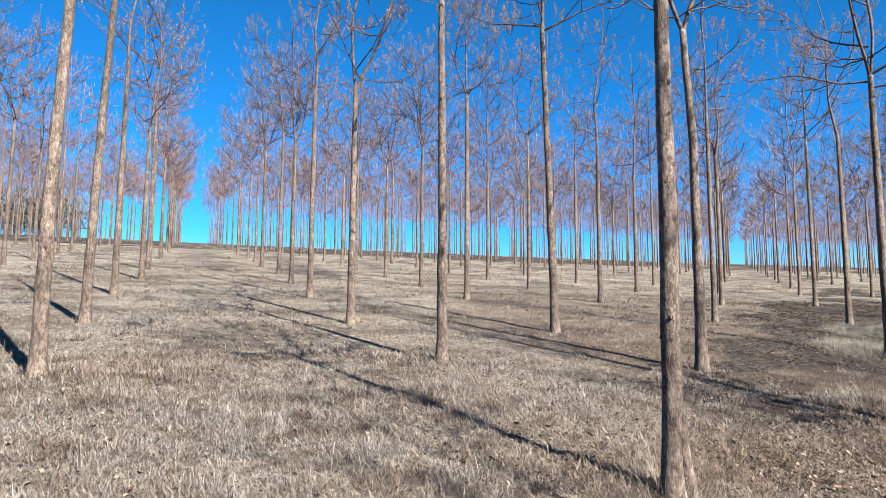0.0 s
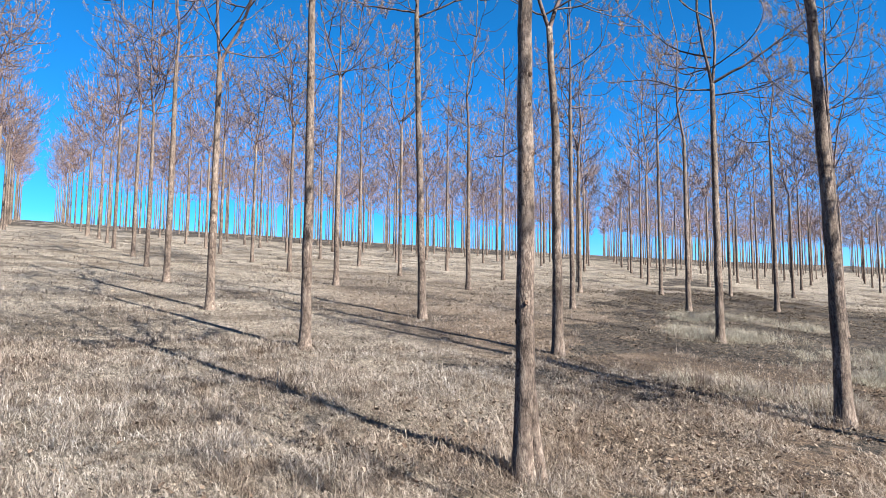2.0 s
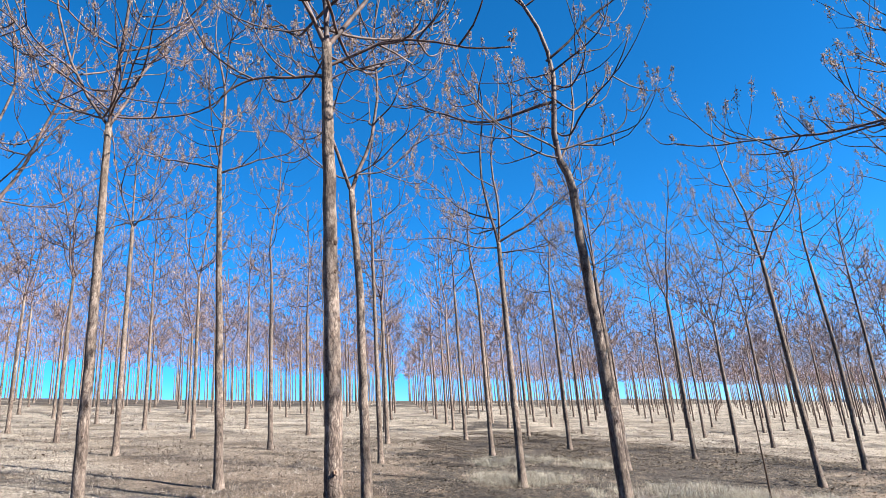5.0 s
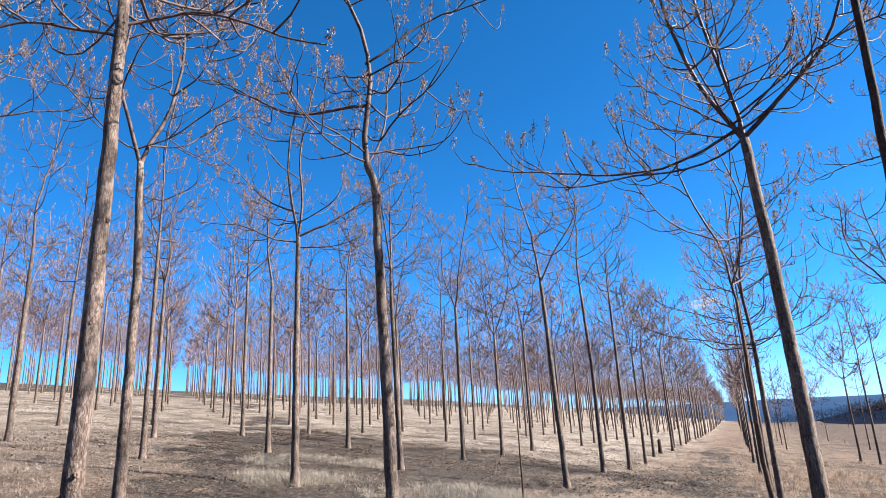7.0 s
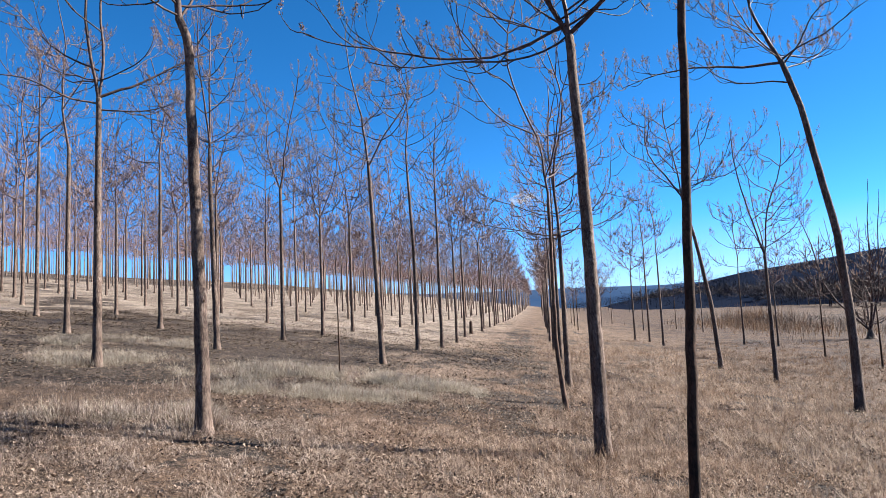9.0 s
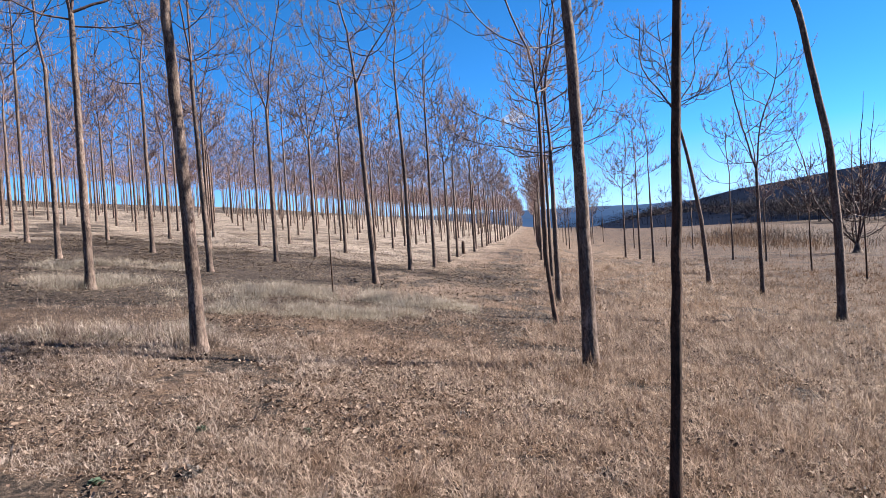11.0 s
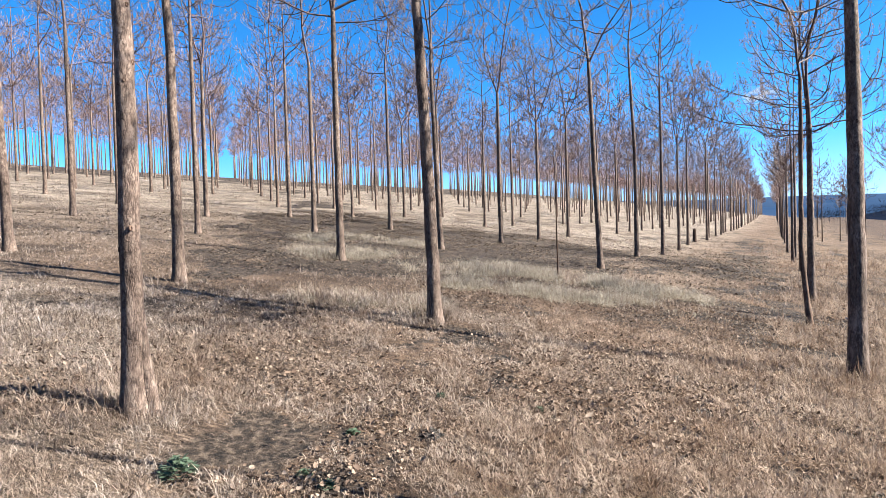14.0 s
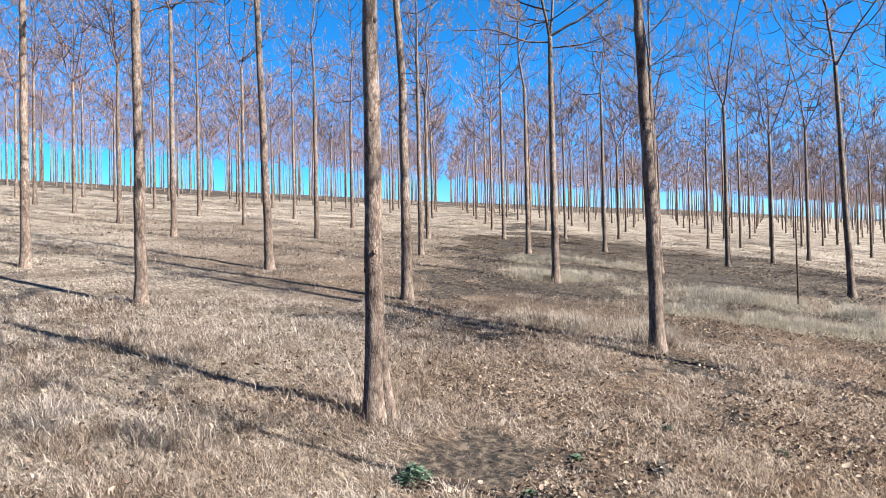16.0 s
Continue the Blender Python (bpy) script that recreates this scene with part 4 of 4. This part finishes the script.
def tufted(r_in, r_out, density, power, per, a0, a1, seed):
    """Places of blades in tufts within a sector round the clearing; density falls off outwards."""
    r = np.random.RandomState(seed)
    area = radians(a1 - a0)
    grid = np.linspace(r_in, r_out, 400)
    pdf = density * (r_in / grid) ** power * grid * area
    cdf = np.concatenate([[0], np.cumsum((pdf[1:] + pdf[:-1]) / 2 * np.diff(grid))])
    n = int(cdf[-1] / per)
    rad = np.interp(r.rand(n) * cdf[-1], cdf, grid)
    az = np.radians(r.uniform(a0, a1, n))
    x, y = -2.7 + rad * np.sin(az), -3.4 + rad * np.cos(az)
    keep = r.rand(n) > 0.985 * np.clip(bareness(x, y) * 1.6, 0, 1)
    gap = 1 - np.clip(4.0 * (value_noise(x + 7, y + 3, 0.38, 3) - 0.34), 0.16, 1)
    keep &= r.rand(n) > gap * (0.2 + 0.5 * leafy(x, y))
    x, y, rad = x[keep], y[keep], rad[keep]
    vig = 0.62 * (1 - 0.65 * bareness(x, y)) + 1.25 * np.clip(value_noise(x, y, 0.55, 3) * 1.6 - 0.45, 0, 1) * r.uniform(0.35, 1.5, len(x))
    tall = tall_grass(x, y)
    rep = lambda v: np.repeat(v, per)
    ang = r.uniform(0, 2 * np.pi, len(x) * per)
    off = np.abs(r.normal(0, 0.055, len(x) * per)) * (1 + rep(rad) / 18)
    X, Y = rep(x) + off * np.cos(ang), rep(y) + off * np.sin(ang)
    h = (0.088 * rep(vig) + 0.75 * rep(tall)) * r.uniform(0.45, 1.4, len(X))
    lean = np.clip(np.abs(r.normal(1.32, 0.42, len(X))) - 2.6 * rep(tall), 0.05, 1.75)
    return X, Y, h, rep(rad), ang + r.normal(0, 0.7, len(X)), lean, r


X, Y, H, R, AZ, LEAN, r = tufted(2.6, 8.5, 12200, 0.9, 30, -18, 130, 31)
blades("near_grass", "pale dry grass in loose tufts under the trees", X, Y, H, r.uniform(0.0012, 0.0029, len(X)) * (0.45 + R / 7), AZ, LEAN, STRAW, True)
X, Y, H, R, AZ, LEAN, r = tufted(8.5, 42, 2300, 2.35, 24, -16, 128, 32)
blades("dry_grass", "pale dry grass across the plantation slope", X, Y, H * (0.75 + R / 90), r.uniform(0.0022, 0.0050, len(X)) * (0.5 + R / 17), AZ, LEAN, STRAW, False)
X, Y, H, R, AZ, LEAN, r = tufted(8.5, 32, 900, 1.7, 24, 88, 128, 34)
blades("meadow_grass", "yellowish dry grass in clumps on the low meadow", X, Y, 1.5 * H, r.uniform(0.0022, 0.0048, len(X)) * (0.5 + R / 17), AZ, 0.75 * LEAN, STRAW, False)
X, Y, H, R, AZ, LEAN, r = tufted(0.3, 12, 200, 0.4, 8, 132, 336, 33)
blades("sparse_grass", "dry grass along the lane", X, Y, H, r.uniform(0.003, 0.006, len(X)), AZ, LEAN, STRAW, False)


def grass_strips(n, seed):
    """Tall pale grass on the strips between the trees."""
    r = np.random.RandomState(seed)
    x, y = r.uniform(3.5, 14, n), r.uniform(-2.5, 7.6, n)
    keep = r.rand(n) < tufts(x, y) ** 1.5 * np.clip(5.0 * value_noise(x, y, 0.5, 3) - 2.0, 0, 1)
    x, y = np.repeat(x[keep], 18), np.repeat(y[keep], 18)
    n = len(x)
    a = r.uniform(0, 2 * np.pi, n)
    x, y = x + 0.11 * np.cos(a) * r.rand(n), y + 0.11 * np.sin(a) * r.rand(n)
    blades("tall_grass", "strips of tall pale grass on bare soil", x, y, r.uniform(0.07, 0.25, n), r.uniform(0.0014, 0.0034, n), a, np.abs(r.normal(1.0, 0.42, n)), CREAM, True)


grass_strips(90000, 61)


def litter(n, r_in, r_out, seed, size=1.0):
    r = np.random.RandomState(seed)
    rad, az = r_in + (r_out - r_in) * r.rand(n) ** 0.9, np.radians(r.uniform(-18, 130, n))
    x, y = -2.7 + rad * np.sin(az), -3.4 + rad * np.cos(az)
    drift = np.clip(2.4 * value_noise(x, y, 1.1) - 0.55, 0.08, 1)
    keep = r.rand(n) < leafy(x, y) * drift * np.clip(1 - 1.9 * spot(x, y, 0.15, -0.65, 0.6, 0.5), 0.03, 1) * (0.45 + 0.55 * np.clip((3.5 - y) / 4, 0, 1))
    x, y = x[keep], y[keep]
    n = len(x)
    a, s = r.uniform(0, 2 * np.pi, n), size * (0.008 + 0.018 * r.rand(n) ** 1.8)
    c = np.stack([x, y, terrain(x, y) + r.uniform(0.006, 0.048, n)], 1)
    u = np.stack([np.cos(a), np.sin(a), r.uniform(-0.55, 0.55, n)], 1) * s[:, None]
    w = np.stack([-np.sin(a), np.cos(a), r.uniform(-0.55, 0.55, n)], 1) * (s * r.uniform(0.5, 0.9, n))[:, None]
    ring = []
    for k in range(6):                 # a ragged lobed outline with curled edges
        t = k * math.pi / 3
        reach = r.uniform(0.4, 1.2, n)[:, None]
        lift = np.stack([0 * s, 0 * s, s * r.uniform(0.0, 0.8, n)], 1)
        ring.append(c + reach * (math.cos(t) * u + math.sin(t) * w) + lift)
    V = np.stack([*ring, c], 1).reshape(-1, 3)
    i = 7 * np.arange(n)[:, None]
    F = np.concatenate([i + np.array((k, (k + 1) % 6, 6)) for k in range(6)])
    tagged(new("fallen_leaves", mesh_from("fallen_leaves", V, [F], LEAF)), "curled brown fallen leaves in the grass", "leaves", kind="stuff")


litter(125000, 2.6, 12, 41)
litter(26000, 11, 26, 42, 1.6)


def soil_litter(n, seed):
    """Leaf scraps, straw ends and clods on the bare ground under the rows."""
    r = np.random.RandomState(seed)
    x, y = r.uniform(3, 26, n), r.uniform(-3.5, 14, n)
    keep = r.rand(n) < (0.15 + bareness(x, y)) * np.clip(2.2 * value_noise(x, y, 0.8, 3) - 0.5, 0.05, 1)
    x, y = x[keep], y[keep]
    n = len(x)
    a, s = r.uniform(0, 2 * np.pi, n), (0.005 + 0.020 * r.rand(n) ** 1.8) * (0.8 + np.hypot(x + 2.7, y + 3.4) / 25)
    c = np.stack([x, y, terrain(x, y) + r.uniform(0.004, 0.03, n)], 1)
    u = np.stack([np.cos(a), np.sin(a), r.uniform(-0.4, 0.6, n)], 1) * s[:, None]
    w = np.stack([-np.sin(a), np.cos(a), r.uniform(-0.5, 0.5, n)], 1) * (s * r.uniform(0.25, 0.8, n))[:, None]
    V = np.stack([c - u, c + w * r.uniform(0.4, 1, n)[:, None], c + u, c - w], 1).reshape(-1, 3)
    tagged(new("leaf_scraps", mesh_from("leaf_scraps", V, [4 * np.arange(n)[:, None] + np.arange(4)], SCRAPS)), "brown leaf scraps and straw on bare soil", "leaves", kind="stuff")


soil_litter(240000, 43)


def weed(x, y, size, seed):
    """A low rosette: stalks that fan out, each with small rounded leaflets."""
    r = np.random.RandomState(seed)
    n = int(60 + 900 * size)
    a, f = r.uniform(0, 6.28, n), r.rand(n) ** 0.6
    c = np.stack([x + 0.5 * size * f * np.cos(a), y + 0.5 * size * f * np.sin(a), float(terrain(x, y)) + size * (0.12 + 0.42 * (1 - f ** 2)) * r.uniform(0.3, 1, n)], 1)
    d = np.stack([np.cos(a), np.sin(a), r.uniform(-0.2, 0.7, n)], 1)
    w = np.stack([-np.sin(a), np.cos(a), r.uniform(-0.4, 0.4, n)], 1)
    k = (0.016 * r.uniform(0.6, 1.3, n))[:, None]
    V = np.stack([c - d * k, c + w * k * 0.55 - d * k * 0.1, c + w * k * 0.4 + d * k * 0.6, c + d * k, c - w * k * 0.4 + d * k * 0.6, c - w * k * 0.55 - d * k * 0.1], 1).reshape(-1, 3)
    i = 6 * np.arange(n)[:, None]
    ob = new("weed", mesh_from("weed", V, [np.concatenate([i + np.array((0, 1, 2, 3)), i + np.array((0, 3, 4, 5))])], GREEN))
    tagged(ob, "small grey-green weed rosette on bare soil" if size > 0.12 else "tiny green weed among dry grass and leaves", "weed")


weed(-0.38, -0.80, 0.19, 1)
for k, (x, y) in enumerate(((1.57, -1.25), (-0.01, -1.27), (1.81, -1.90), (0.61, -1.14), (-0.05, -1.44))):
    weed(x, y, 0.07, 2 + k)


def foot_grass(x, y, reach, n, seed):
    """A loose ring of long arching straw round a trunk's foot."""
    r = np.random.RandomState(seed)
    a, f = r.uniform(0, 2 * np.pi, n), reach * (0.35 + 0.65 * r.rand(n))
    blades("foot_grass", "long arching straw round the foot of a trunk", x + f * np.cos(a), y + f * np.sin(a), r.uniform(0.10, 0.30, n), r.uniform(0.0012, 0.0026, n), a + r.normal(0, 0.8, n), np.clip(r.normal(0.9, 0.35, n), 0.2, 1.5), STRAW, True)


foot_grass(0.04, 0.04, 0.32, 420, 71)
foot_grass(4.97, -4.13, 0.34, 300, 72)
foot_grass(3.92, 0.10, 0.40, 300, 73)


def leaf_heap(x, y, size, n, seed, mat, label):
    """Rotting leaves gathered in a hollow, curled and half upright."""
    r = np.random.RandomState(seed)
    a, f = r.uniform(0, 2 * np.pi, n), size * r.rand(n) ** 0.6
    c = np.stack([x + f * np.cos(a), y + 0.7 * f * np.sin(a)], 1)
    c = np.concatenate([c, (terrain(c[:, 0], c[:, 1]) + r.uniform(0.003, 0.028, n))[:, None]], 1)
    u, w = r.normal(0, 1, (n, 3)) * (1, 1, 0.4), r.normal(0, 1, (n, 3)) * (1, 1, 0.4)
    u, w = 0.026 * u / np.linalg.norm(u, axis=1)[:, None], 0.017 * w / np.linalg.norm(w, axis=1)[:, None]
    V = np.stack([c - u, c - 0.2 * u + w, c + u, c - 0.1 * u - w], 1).reshape(-1, 3)
    tagged(new("leaf_heap", mesh_from("leaf_heap", V, [4 * np.arange(n)[:, None] + np.arange(4)], mat)), label, "leaves", kind="stuff")


ROTTEN = island_material("rotten_leaf", [(0.0, (0.0128, 0.0096, 0.008)), (0.5, (0.04, 0.032, 0.0272)), (1.0, (0.136, 0.12, 0.108))], 0.7)
for k, (x, y, size) in enumerate(((1.60, -3.98, 0.17), (2.10, -4.15, 0.09), (2.64, -2.92, 0.08), (4.49, -3.69, 0.16), (2.60, -3.43, 0.10), (0.86, -1.53, 0.09), (3.51, -2.64, 0.07))):
    leaf_heap(x, y, size, int(1600 * size), 81 + k, ROTTEN, "small heap of blackened rotting leaves in the grass")

r = np.random.RandomState(51)
_x, _y = np.concatenate([r.normal(70, 1.6, 900), r.normal(62, 9, 4200)]), np.concatenate([r.normal(-25.4, 1.6, 900), r.normal(-23.5, 2.6, 4200)])
_h = np.concatenate([r.uniform(0.9, 2.3, 900), r.uniform(0.25, 0.85, 4200)])
blades("reeds", "thicket of pale dry reeds in the valley", _x, _y, _h, r.uniform(0.012, 0.03, 5100), r.uniform(0, 6.28, 5100), np.abs(r.normal(0.2, 0.45, 5100)), STRAW, False, "reeds")
